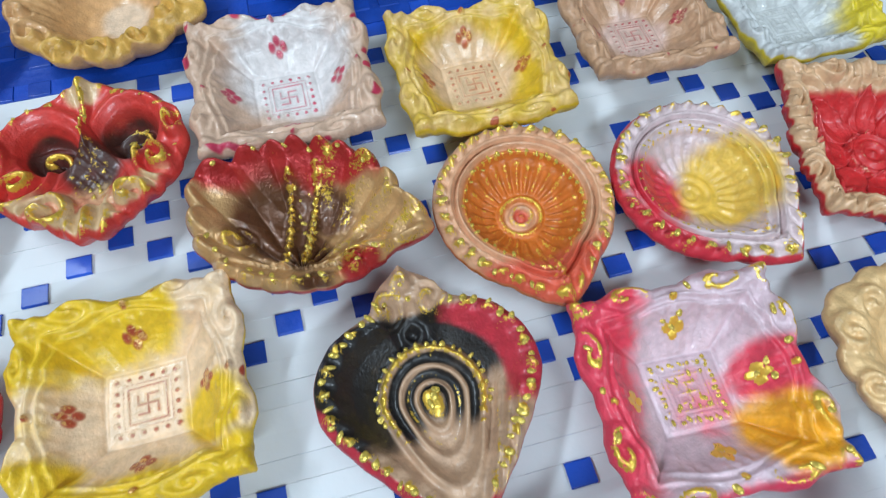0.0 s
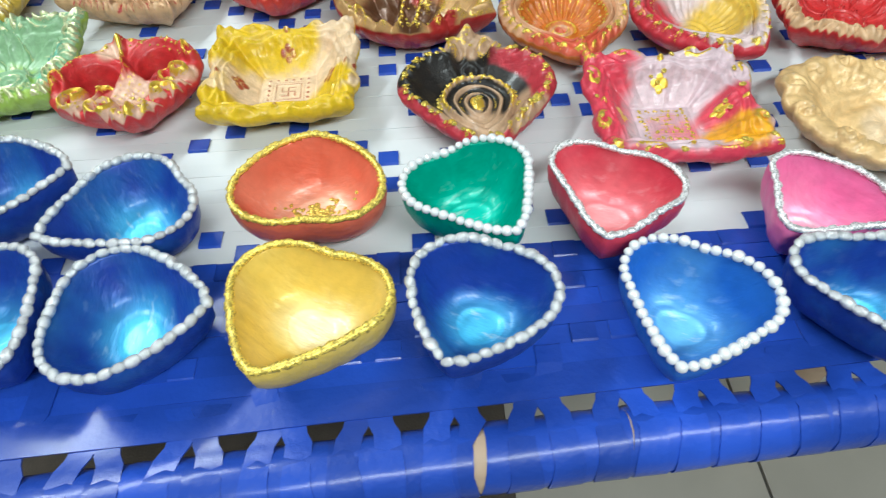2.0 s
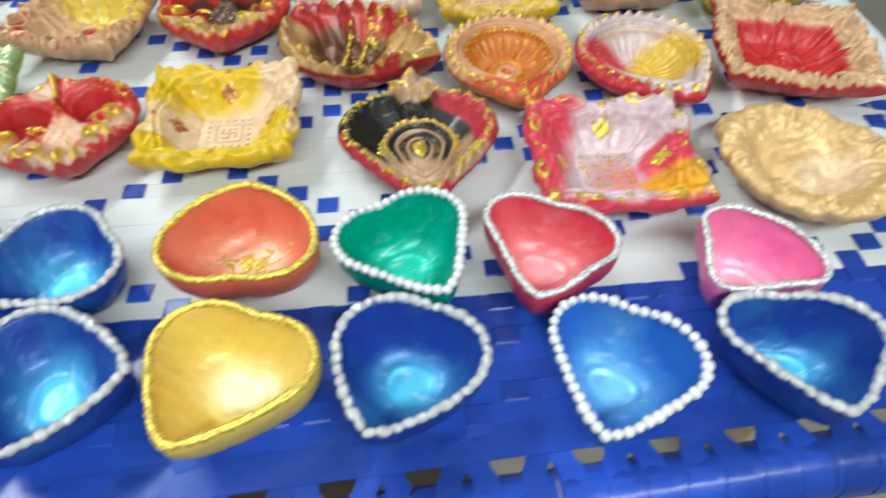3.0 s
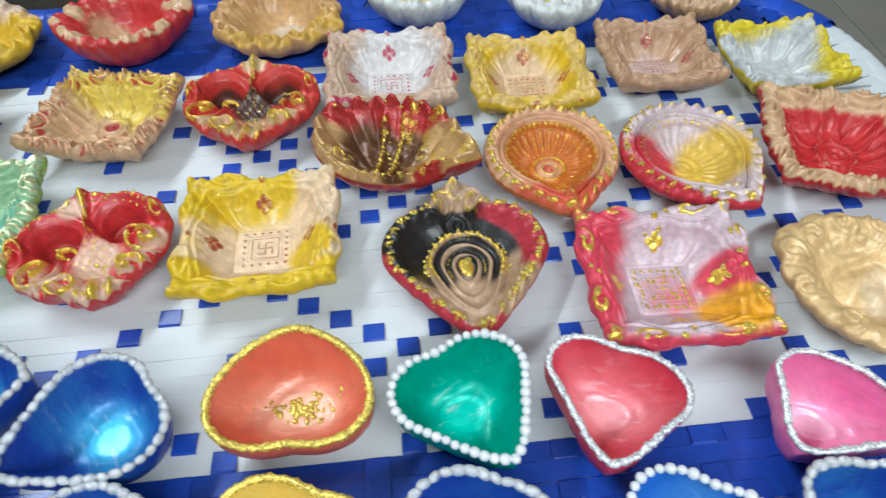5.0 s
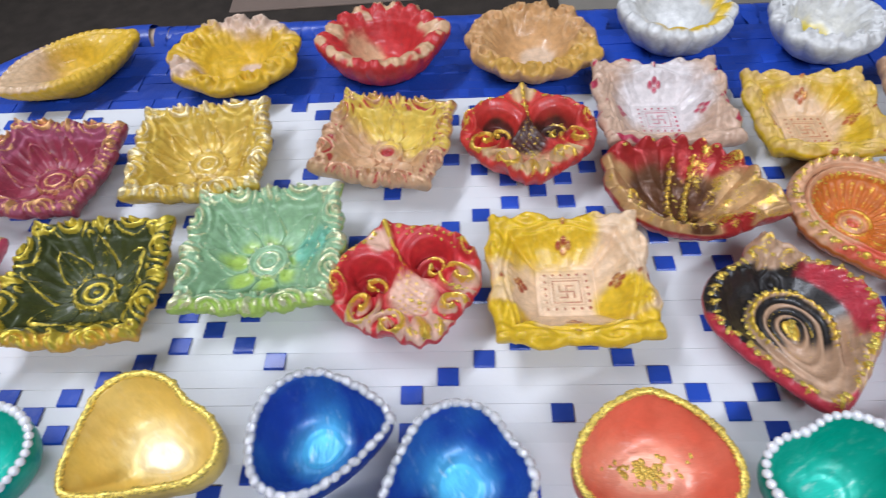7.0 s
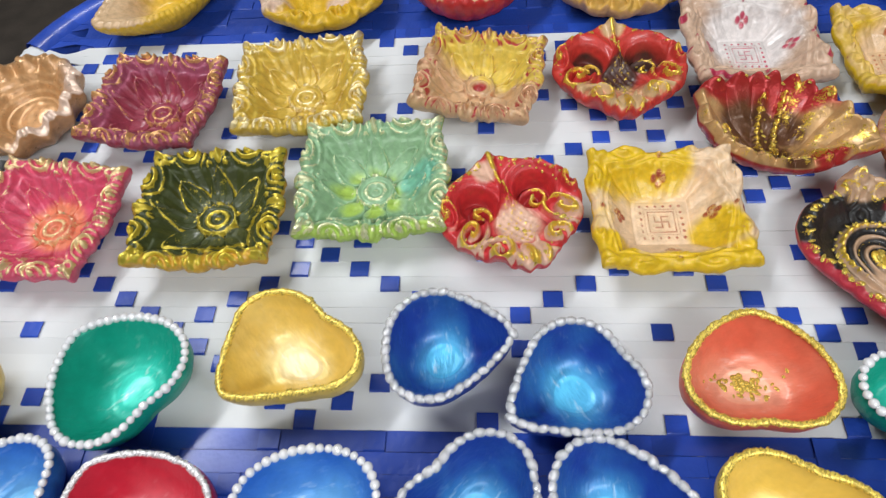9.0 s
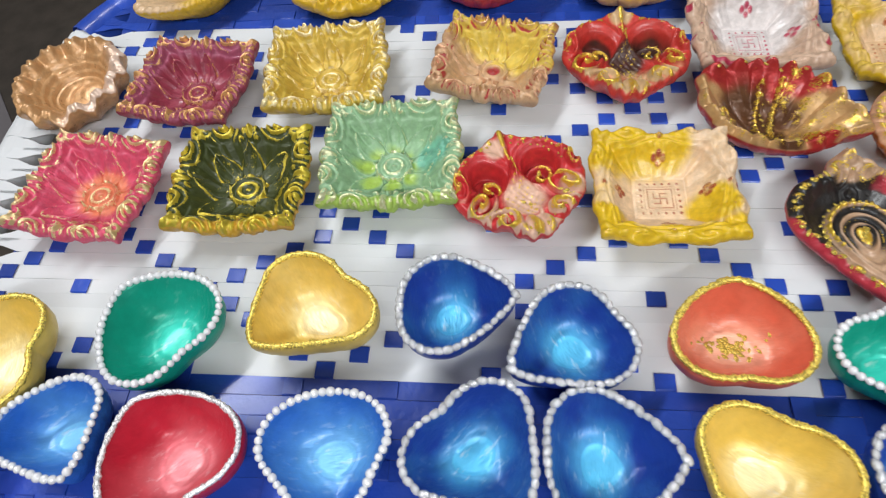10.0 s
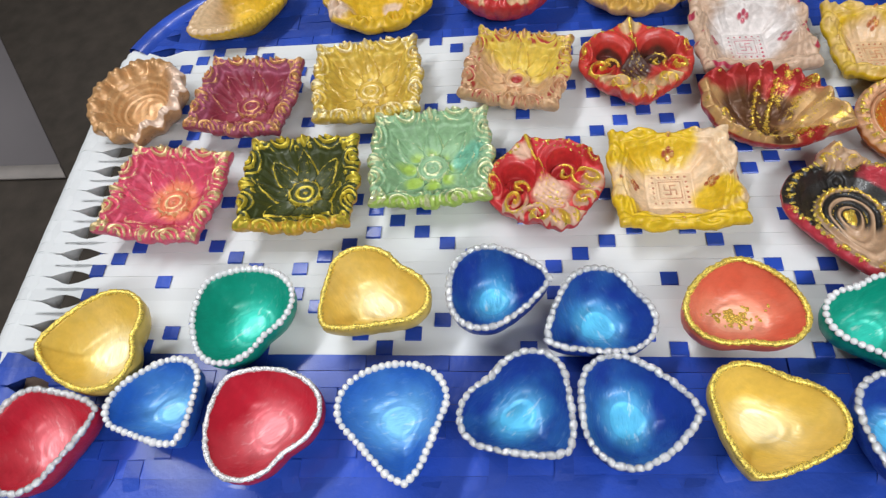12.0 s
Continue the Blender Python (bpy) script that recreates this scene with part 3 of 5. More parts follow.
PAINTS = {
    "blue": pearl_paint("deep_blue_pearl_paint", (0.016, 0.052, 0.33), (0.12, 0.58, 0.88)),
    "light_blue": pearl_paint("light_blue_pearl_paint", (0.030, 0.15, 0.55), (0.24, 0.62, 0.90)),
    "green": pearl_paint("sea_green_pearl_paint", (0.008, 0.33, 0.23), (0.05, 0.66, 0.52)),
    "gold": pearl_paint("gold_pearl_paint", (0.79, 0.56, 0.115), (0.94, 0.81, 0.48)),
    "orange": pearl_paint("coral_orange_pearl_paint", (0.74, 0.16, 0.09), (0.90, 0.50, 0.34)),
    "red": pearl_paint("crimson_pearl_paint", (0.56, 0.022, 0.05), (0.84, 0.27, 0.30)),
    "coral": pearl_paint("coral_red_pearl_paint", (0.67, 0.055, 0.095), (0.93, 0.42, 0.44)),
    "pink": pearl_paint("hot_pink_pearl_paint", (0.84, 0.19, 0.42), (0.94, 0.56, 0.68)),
}
WORDS = {"blue": "deep blue", "light_blue": "light blue", "green": "sea-green", "gold": "golden yellow", "orange": "coral orange", "red": "crimson red", "coral": "coral red", "pink": "hot pink"}
TRIMS = {"pearl": "white pearl beads round the rim", "oval": "silver oval beads round the rim", "gold": "gold glitter on the rim", "silver": "silver glitter on the rim", "plain": "thin pale rim"}

# x, y, degrees from tip to notch, radius, breadth, colour, trim, sharpness of the tip, depth of the notch, lean, height, slope of the rim along and across
HEARTS = [
    (-0.4054, -0.0580, -152, 0.0258, 1.162, "red", "oval", 1.31, 0.45, 0.08, 0.0265, -0.041, 0.015),
    (-0.3399, -0.0366, 127, 0.0212, 1.331, "light_blue", "pearl", 1.57, 0.13, 0.04, 0.0266, 0.020, -0.039),
    (-0.2777, -0.0462, -45, 0.0287, 1.192, "red", "silver", 0.40, 0.60, 0.01, 0.0271, 0.053, 0.074),
    (-0.2052, -0.0406, 104, 0.0257, 1.220, "light_blue", "pearl", 1.69, -0.08, 0.02, 0.0260, -0.027, 0.007),
    (-0.1392, -0.0363, 136, 0.0248, 1.321, "blue", "oval", 1.30, 0.68, 0.07, 0.0265, -0.011, 0.059),
    (-0.0818, -0.0372, 179, 0.0271, 1.149, "blue", "oval", 0.78, 0.19, -0.04, 0.0243, 0.024, -0.063),
    (-0.0139, -0.0394, 63, 0.0255, 1.323, "gold", "gold", 1.10, 0.60, -0.04, 0.0266, 0.016, 0.061),
    (0.0498, -0.0427, 64, 0.0243, 1.182, "blue", "oval", 0.86, 0.28, -0.05, 0.0268, -0.030, -0.013),
    (0.1256, -0.0498, 64, 0.0214, 1.341, "light_blue", "pearl", 1.43, 0.54, 0.09, 0.0278, -0.134, 0.088),
    (0.1922, -0.0485, 94, 0.0199, 1.419, "blue", "oval", 1.45, 0.54, 0.24, 0.0281, -0.039, 0.076),
    (-0.3882, -0.0020, 7, 0.0289, 1.143, "gold", "gold", 0.71, 0.88, 0.06, 0.0269, 0.062, -0.043),
    (-0.3027, 0.0170, -39, 0.0271, 1.260, "green", "pearl", 0.43, 0.57, -0.02, 0.0263, 0.058, 0.026),
    (-0.2238, 0.0305, 40, 0.0259, 1.289, "gold", "gold", 1.36, 0.65, -0.23, 0.0277, -0.063, -0.018),
    (-0.1534, 0.0327, -173, 0.0265, 1.038, "blue", "oval", 0.83, 0.10, 0.07, 0.0269, 0.032, 0.009),
    (-0.0928, 0.0172, 32, 0.0267, 1.092, "blue", "oval", 1.14, 0.47, -0.05, 0.0239, 0.038, 0.009),
    (-0.0165, 0.0211, -93, 0.0257, 1.335, "orange", "gold", 0.31, 0.53, -0.02, 0.0258, 0.048, 0.030),
    (0.0516, 0.0132, 117, 0.0234, 1.218, "green", "pearl", 1.49, 0.66, 0.09, 0.0270, 0.005, 0.069),
    (0.1106, 0.0077, 70, 0.0209, 1.421, "coral", "silver", 1.86, 0.64, 0.10, 0.0272, -0.019, 0.012),
    (0.1924, -0.0069, 35, 0.0176, 1.513, "pink", "silver", 1.97, -0.37, -0.16, 0.0273, -0.075, -0.081),
]


def heart_lamp(n, x, y, turn, half, broad, colour, trim, tip, notch, lean, tall, slope, slope_across):
    lamp = thing("heart_lamp", pose(x, y, TOP, 0, 0, turn + 180), f"{WORDS[colour]} heart-shaped clay lamp with {TRIMS[trim]}", "oil lamp", "painted clay lamps on the cot")

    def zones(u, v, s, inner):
        # paler middle and disc: the bowl's highlight is put into the paint
        pale_base = inner * (0.02 + 0.55 * (1 - sstep(0.30, 0.72 if colour in ("blue", "green", "gold") else 0.8 if colour in ("orange", "red") else 1.0, np.hypot(u + 0.03, v))) + (0.6 if colour in ("gold", "green") else 0.35) * (s < 0.345) + 0.16 * fbm(u, v, 4.0, n + 40))
        return pale_base, np.zeros_like(u)

    def rim_slope(u, v):
        return half * (slope * (u + lean * broad * v) + slope_across * broad * v)

    profile = [(a, b * tall / 0.0265) for a, b in HEART_PROFILE]
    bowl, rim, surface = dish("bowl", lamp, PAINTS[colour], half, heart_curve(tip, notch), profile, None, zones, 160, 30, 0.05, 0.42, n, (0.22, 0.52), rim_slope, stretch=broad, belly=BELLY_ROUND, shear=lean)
    if trim in ("pearl", "oval"):
        mesh, step = (PEARL_MESH, 0.0037) if trim == "pearl" else (OVAL_MESH, 0.0044)
        rnd = random.Random(n)
        for p, a in along_rim(rim, step, 1.02):
            b = new("pearl_bead" if trim == "pearl" else "silver_bead", mesh)
            b.parent = bowl
            b.matrix_basis = pose(p.x, p.y, p.z + 0.0006, rnd.uniform(-8, 8), rnd.uniform(-8, 8), math.degrees(a) + rnd.uniform(-9, 9) if trim == "pearl" else math.degrees(a) + rnd.uniform(-24, 24)) @ Matrix.Scale(rnd.uniform(0.84, 1.14), 4)
    else:
        glitter_rope(rim, GOLD_PASTE if trim == "gold" else SILVER_GLITTER, bowl, 0.0016 if trim == "gold" else 0.0014, n, "gold glitter paste" if trim == "gold" else "silver glitter paste")
    if colour == "orange":
        flakes = random.Random(9)
        for k in range(90):
            p = surface(flakes.gauss(0.06, 0.10), flakes.gauss(0.0, 0.17))
            f = new("gold_flake", FLAKE_MESH)
            f.parent = bowl
            f.matrix_basis = pose(p.x, p.y, p.z + 0.0001, 0, 0, flakes.uniform(0, 180)) @ Matrix.Scale(flakes.uniform(0.6, 1.4), 4)
    return lamp


FLAKE_MESH = bead_mesh("gold_flake", GOLD_GLITTER, 0.0014, 0.0008, 0.0003)
for n, row in enumerate(HEARTS):
    heart_lamp(n, *row)


# ---- moulded ornate lamps ----
def soft_square(shape, power=12.0, rough=0.0):
    """A square outline; shape gives the radius factor from mid side (0) to corner (1), rough the leafy unevenness."""
    at, factor = zip(*shape)

    def outline(th):
        c, s = np.cos(th), np.sin(th)
        leaf = rough * (fbm(c, s, 16.0, 77) + 0.7 * np.abs(np.sin(th * 17)))
        c, s = np.abs(c), np.abs(s)
        r = (c ** power + s ** power) ** (-1 / power)
        side = np.minimum(c, s) / np.maximum(c, s)
        f = np.interp(side, at, factor)
        return r * (f + leaf)
    return outline


def corner_rise(amount):
    return lambda u, v: amount * np.clip(np.abs(u * v), 0, 1) ** 1.5


# square lamp with a lotus
LOTUS_PROFILE = [(0, 0.0022), (0.27, 0.0022), (0.33, 0.0024), (0.46, 0.0044), (0.58, 0.0098), (0.69, 0.0168), (0.77, 0.0208), (0.90, 0.0226), (0.96, 0.0222), (1.0, 0.0205)]


def lotus_scrolls(u, v):
    """The moulded scrolls of the rim: two curls a side, a crest between them, a leaf at each corner."""
    lump = np.zeros_like(u)
    u, v = u + 0.03 * np.sin(6 * v + 3 * u + 1), v + 0.03 * np.sin(5 * u - 4 * v)
    for a, b in four_sides(u, v):
        for k in (-1, 1):
            rho = np.hypot(a - 0.46 * k, (b - 1.0) * 1.05) / 0.33
            lump = np.maximum(lump, np.sqrt(np.clip(1 - rho ** 2, 0, 1)) * (0.60 + 0.40 * np.cos(2 * np.pi * 3.2 * rho - np.arctan2(b - 0.96 + 0.02 * k, (a - 0.44 * k) * k))))
            lump = np.maximum(lump, 0.85 * curl_lump(a, b, 0.78 * k, 0.85, 0.13, 0.9, -k, 1.2))
            lump = np.maximum(lump, 0.75 * curl_lump(a, b, 0.13 * k, 0.80, 0.10, 0.8, -k, 0.4))
        crest = np.sqrt(np.clip(1 - ((a / 0.15) ** 2 + ((b - 0.99) / 0.19) ** 2), 0, 1)) * (0.75 + 0.25 * np.cos(a * 48))
        lump = np.maximum(lump, crest)
        leaf = np.sqrt(np.clip(1 - (((a - b) / 0.24) ** 2 + ((a + b - 1.88) / 0.34) ** 2), 0, 1)) * (0.72 + 0.28 * np.cos((a - b) * 40))
        lump = np.maximum(lump, leaf)
    return lump


def lotus_petal(u, v):
    """How far inside a petal (1 at its middle line) and how near to its edge."""
    rho, phi = np.hypot(u, v), np.arctan2(v, u)
    q = phi / (np.pi / 4)
    d = np.abs((q + 0.5) % 1 - 0.5) * (np.pi / 4) * rho
    corner = np.round(q).astype(int) % 2
    t = np.clip((rho - 0.27) / np.where(corner == 1, 0.60, 0.49), 0, 1)
    w = 0.205 * np.sin(np.pi * np.clip(t, 0, 1) ** 0.70) + 1e-4
    inside = np.clip(1 - (d / w) ** 2, 0, 1) * (rho > 0.27) * (t < 1)
    edge = ridge(d, w, 0.026) * (rho > 0.27) * (t < 0.99) * (t > 0.05)
    return inside, edge, d


def lotus_relief(u, v, s, th):
    rho = np.hypot(u, v)
    rings = (rho < 0.29) * (0.5 + 0.5 * np.cos(rho / 0.29 * 2 * np.pi * 2.0))
    disc = 0.0042 * (1 - sstep(0.25, 0.31, rho)) + 0.0019 * rings + 0.0012 * ridge(rho, 0.255, 0.03)
    inside, edge, d = lotus_petal(u, v)
    rim_zone = sstep(0.70, 0.78, s)
    wall = 1 - sstep(0.74, 0.82, s)
    lump = lotus_scrolls(u, v)
    plate = sstep(0.0, 0.45, inside)
    dz = disc + wall * (0.0042 * plate - 0.0010 * inside + 0.0011 * edge - 0.0012) + rim_zone * (1 - 0.4 * sstep(0.95, 1.0, s)) * 0.0056 * (lump - 0.42)
    gild = np.maximum.reduce([0.95 * rim_zone * sstep(0.28, 0.62, lump), 0.72 * edge * wall, 0.9 * rings, 0.20 * plate * wall])
    return dz, gild


def rim_recess(u, v, s, inner):
    """Paint left in the hollows between the scrolls."""
    return inner * sstep(0.72, 0.80, s) * (1 - sstep(0.12, 0.36, lotus_scrolls(u, v)))


# square lamp with a framed emblem on its flat floor
TRAY_PROFILE = [(0, 0.0028), (0.37, 0.0028), (0.41, 0.0036), (0.60, 0.0108), (0.75, 0.0195), (0.84, 0.0224), (0.95, 0.0230), (1.0, 0.0205)]
EMBLEM = [(0.0, -0.12, 0.0, 0.12), (-0.12, 0.0, 0.12, 0.0), (0.0, 0.12, 0.12, 0.12), (0.12, 0.0, 0.12, -0.12), (0.0, -0.12, -0.12, -0.12), (-0.12, 0.0, -0.12, 0.12)]
DROPS = [(0.0, 0.56), (-0.065, 0.615), (0.065, 0.615), (0.0, 0.66)]


def tray_marks(u, v):
    """The painted and raised marks: frame, emblem, rows of dots, drops on the slopes."""
    fu, fv = u, v
    u, v = u * 1.32, v * 1.32
    m = np.maximum(np.abs(u), np.abs(v))
    frame_line = np.maximum(ridge(m, 0.23, 0.016), 0.8 * ridge(m, 0.29, 0.012))
    emblem = np.zeros_like(u)
    for b in EMBLEM:
        emblem = np.maximum(emblem, bar(u, v, *b, 0.023))
    rows = [(x, y) for x in np.linspace(-0.35, 0.35, 6) for y in (-0.36, 0.36)] + [(x, y) for y in np.linspace(-0.35, 0.35, 6) for x in (-0.36, 0.36)]
    dot = dots(u, v, rows, 0.035)
    drop = np.zeros_like(u)
    for a in range(4):
        c, s = (1, 0, -1, 0)[a], (0, 1, 0, -1)[a]
        drop = np.maximum(drop, dots(fu, fv, [(x * c - y * s, x * s + y * c) for x, y in DROPS], 0.052))
        drop = np.maximum(drop, 0.9 * dots(fu, fv, [(-0.86 * s, 0.86 * c)], 0.036))
    return frame_line * (m < 0.33), emblem, dot, drop


def tray_relief(u, v, s, th):
    frame_line, emblem, dot, drop = tray_marks(u, v)
    p, q = np.abs(u), np.abs(v)
    m = np.maximum(p, q)
    rim_zone = sstep(0.74, 0.82, s)
    # drapery folds running from the plate's corners to the lamp's corners
    corner = sstep(0.30, 0.46, np.minimum(p, q)) * (1 - 0.5 * sstep(0.86, 1.0, m))
    folds = corner * (0.5 + 0.5 * np.cos(np.arctan2(q - 0.26, p - 0.26) * 11 + 3 * m))
    lump, lines, lace, bead = np.zeros_like(u), np.zeros_like(u), np.zeros_like(u), np.zeros_like(u)
    for a, b in four_sides(u, v):
        on = sstep(-0.06, 0.06, b - np.abs(a))
        swag = 0.72 + 0.07 * np.cos(a * 4.2)
        lines = np.maximum(lines, on * np.maximum(ridge(b, swag, 0.022), 0.8 * ridge(b, swag + 0.085, 0.020)))
        lace = np.maximum(lace, on * (0.5 + 0.5 * np.cos(a * 52)) * ridge(b, swag - 0.05, 0.03) * (np.abs(a) < 0.45))
        for k in (-1, 1):
            lump = np.maximum(lump, curl_lump(a * 0.55, b, 0.25 * k, 0.93, 0.16, 1.1, k, 0.8))
            lump = np.maximum(lump, curl_lump(a, b, 0.90 * k, 0.93, 0.19, 1.0, -k, 1.2))
        bead = np.maximum(bead, dots(a, b, [(0.0, 0.86)], 0.042))
    dz = 0.0005 * frame_line + 0.0004 * emblem + 0.0006 * dot + 0.0009 * drop + 0.0013 * lace + 0.0015 * folds + 0.0017 * lines + rim_zone * (0.0028 * lump - 0.0008) + 0.0012 * bead - 0.0009 * ridge(m, 0.37, 0.02)
    gild = np.maximum.reduce([0.5 * emblem, 0.6 * dot, drop, 0.45 * frame_line, 0.6 * rim_zone * sstep(0.4, 0.8, lump), bead])
    return dz, gild


# heart lamp with two deep spiral wells
def spiral_outline(th):
    d = np.degrees(th)
    r = np.interp(d % 360, (0, 25, 50, 68, 80, 90, 100, 112, 130, 155, 180, 205, 225, 240, 252, 262, 270, 278, 288, 300, 315, 335, 360), (1.0, 1.01, 0.97, 0.92, 1.0, 1.03, 1.0, 0.92, 0.97, 1.01, 1.0, 0.93, 0.86, 0.83, 0.88, 0.98, 0.95, 0.98, 0.88, 0.83, 0.86, 0.93, 1.0))
    return r * (1 + 0.008 * np.cos(th * 16))


SPIRAL_PROFILE = [(0, 0.0160), (0.3, 0.0160), (0.6, 0.0178), (0.85, 0.0215), (0.95, 0.0225), (1.0, 0.0200)]


def spiral_parts(u, v):
    wells, coil, hood = np.zeros_like(u), np.zeros_like(u), np.zeros_like(u)
    leaf, groove = np.zeros_like(u), np.zeros_like(u)
    for sx in (-1, 1):
        d = np.hypot((u - 0.42 * sx) / 0.31, (v - 0.27) / 0.33)
        wells = np.maximum(wells, 1 - sstep(0.62, 1.0, d))
        hood = np.maximum(hood, ridge(d, 1.28, 0.2) * sstep(-0.1, 0.3, v))
        coil = np.maximum(coil, curl_lump(u, v, 0.42 * sx, 0.20, 0.26, 1.25, sx, 1.5))
        # long scrolls down the flanks
        a, b = u * sx - 0.66, v + 0.20
        x, y = 0.80 * a + 0.60 * b, -0.60 * a + 0.80 * b
        leaf = np.maximum(leaf, curl_lump(x, y, 0.0, 0.0, 0.42, 1.7, sx, 0.9, 1.7))
        leaf = np.maximum(leaf, curl_lump(u, v, 0.40 * sx, -0.60, 0.30, 1.4, -sx, 0.6))
        leaf = np.maximum(leaf, 0.9 * curl_lump(u, v, 0.88 * sx, 0.20, 0.28, 1.3, sx, 0.2, 1.8))
    tail = np.sqrt(np.clip(1 - ((u / 0.28) ** 2 + ((v + 0.82) / 0.30) ** 2), 0, 1)) * (0.72 + 0.28 * np.cos(u * 30 + 6 * np.abs(v + 0.8)))
    return wells, coil, hood, np.maximum(leaf, tail)


def spiral_relief(u, v, s, th):
    wells, coil, hood, leaf = spiral_parts(u, v)
    fan = np.clip(1 - np.abs(u) / (0.03 + 0.46 * np.clip(0.42 - v, 0, 1)), 0, 1) * sstep(-0.60, -0.42, v) * (v < 0.42)
    scales = np.sqrt(fan) * (0.5 + 0.5 * np.cos(u * 52 + 1.5 * np.sin(v * 9)) * np.cos(v * 44 + 2 * np.sin(u * 7)))
    stalk = np.exp(-(u / (0.05 + 0.16 * np.clip(v - 0.45, 0, 1))) ** 2) * sstep(0.0, 0.3, v)
    strands = stalk * (0.6 + 0.4 * np.cos(u / (0.05 + 0.2 * np.clip(v, 0, 1)) * 7))
    basin = np.clip(1 - np.hypot(u / 0.34, (v + 0.24) / 0.36) ** 2, 0, 1)
    hatch = (0.5 + 0.5 * np.cos(th * 30 + 10 * s)) * sstep(0.84, 0.90, s) * (v > 0.1)
    dz = -0.0105 * wells + 0.0068 * coil * wells + 0.0026 * hood - 0.0070 * basin * (1 - wells) + 0.0040 * np.sqrt(fan) + 0.0008 * scales + 0.0082 * np.clip(leaf - 0.15, 0, 1) * (1 - wells) + 0.0040 * strands + 0.0006 * hatch
    gild = np.maximum.reduce([0.56 * sstep(0.3, 0.8, leaf), 0.48 * scales, 0.64 * sstep(0.4, 0.8, coil) * (wells > 0.6), 0.5 * hatch, 0.60 * sstep(0.5, 0.9, strands)])
    return dz, gild


def spiral_leaves(u, v, s, inner):
    return inner * sstep(0.12, 0.32, spiral_parts(u, v)[3])


def spiral_wells(u, v, s, inner):
    return inner * sstep(0.35, 0.8, spiral_parts(u, v)[0])


# drop-shaped lamp with rings and flutes; its tip points along -v
DROP = table_curve([(0, 1.24), (12, 1.12), (28, 0.98), (60, 0.95), (120, 0.96), (180, 0.96)])
DROP_PROFILE = [(0, 0.0028), (0.24, 0.0032), (0.45, 0.0070), (0.62, 0.0150), (0.72, 0.0205), (0.80, 0.0205), (0.86, 0.0218), (0.95, 0.0218), (1.0, 0.0195)]


def drop_relief_with(flutes):
    def relief(u, v, s, th):
        rho = np.hypot(u, v)
        flute = (0.5 + 0.5 * np.cos(th * 26)) * sstep(0.28, 0.36, s) * (1 - sstep(0.56, 0.64, s))
        rings = ridge(s, 0.66, 0.02) + ridge(s, 0.74, 0.016) + ridge(s, 0.82, 0.018)
        rope = (0.5 + 0.5 * np.cos(th * 32 + s * 22)) * ridge(s, 0.93, 0.065)
        chain = (0.5 + 0.5 * np.cos(th * 46)) * ridge(s, 0.66, 0.025)
        core = (rho < 0.28) * (0.5 + 0.5 * np.cos(rho / 0.28 * 2 * np.pi * 2.5))
        spout = ridge(np.abs(v), 0.10 * np.clip(1.3 - u, 0, 1), 0.04) * sstep(0.45, 0.7, u)
        dz = flutes * (0.0016 * flute + 0.0022 * core) + 0.0018 * rings + 0.0032 * rope + 0.0018 * spout - 0.0012 * ridge(s, 0.78, 0.02)
        gild = np.maximum.reduce([0.85 * rope, 0.8 * chain, 0.45 * flute * flutes, 0.6 * core * flutes, 0.5 * spout])
        return dz, gild
    return relief


# betel-leaf lamp with nested arches
LEAF = table_curve([(0, 1.26), (8, 1.16), (22, 1.0), (42, 0.90), (62, 0.90), (84, 0.98), (104, 0.99), (126, 0.93), (146, 0.83), (156, 0.82), (164, 0.96), (180, 1.10)])
LEAF_PROFILE = [(0, 0.0042), (0.25, 0.0045), (0.5, 0.0070), (0.70, 0.0135), (0.82, 0.0200), (0.93, 0.0214), (1.0, 0.0190)]


def leaf_arch(u, v):
    """Distance from the lamp's heart, drawn out towards the tip; local v points away from the tip."""
    down = np.clip(-(v + 0.12), 0, 1)
    return np.hypot(u * (1.05 + 0.55 * down), (v + 0.12) * np.where(v < -0.12, 0.60, 1.0))


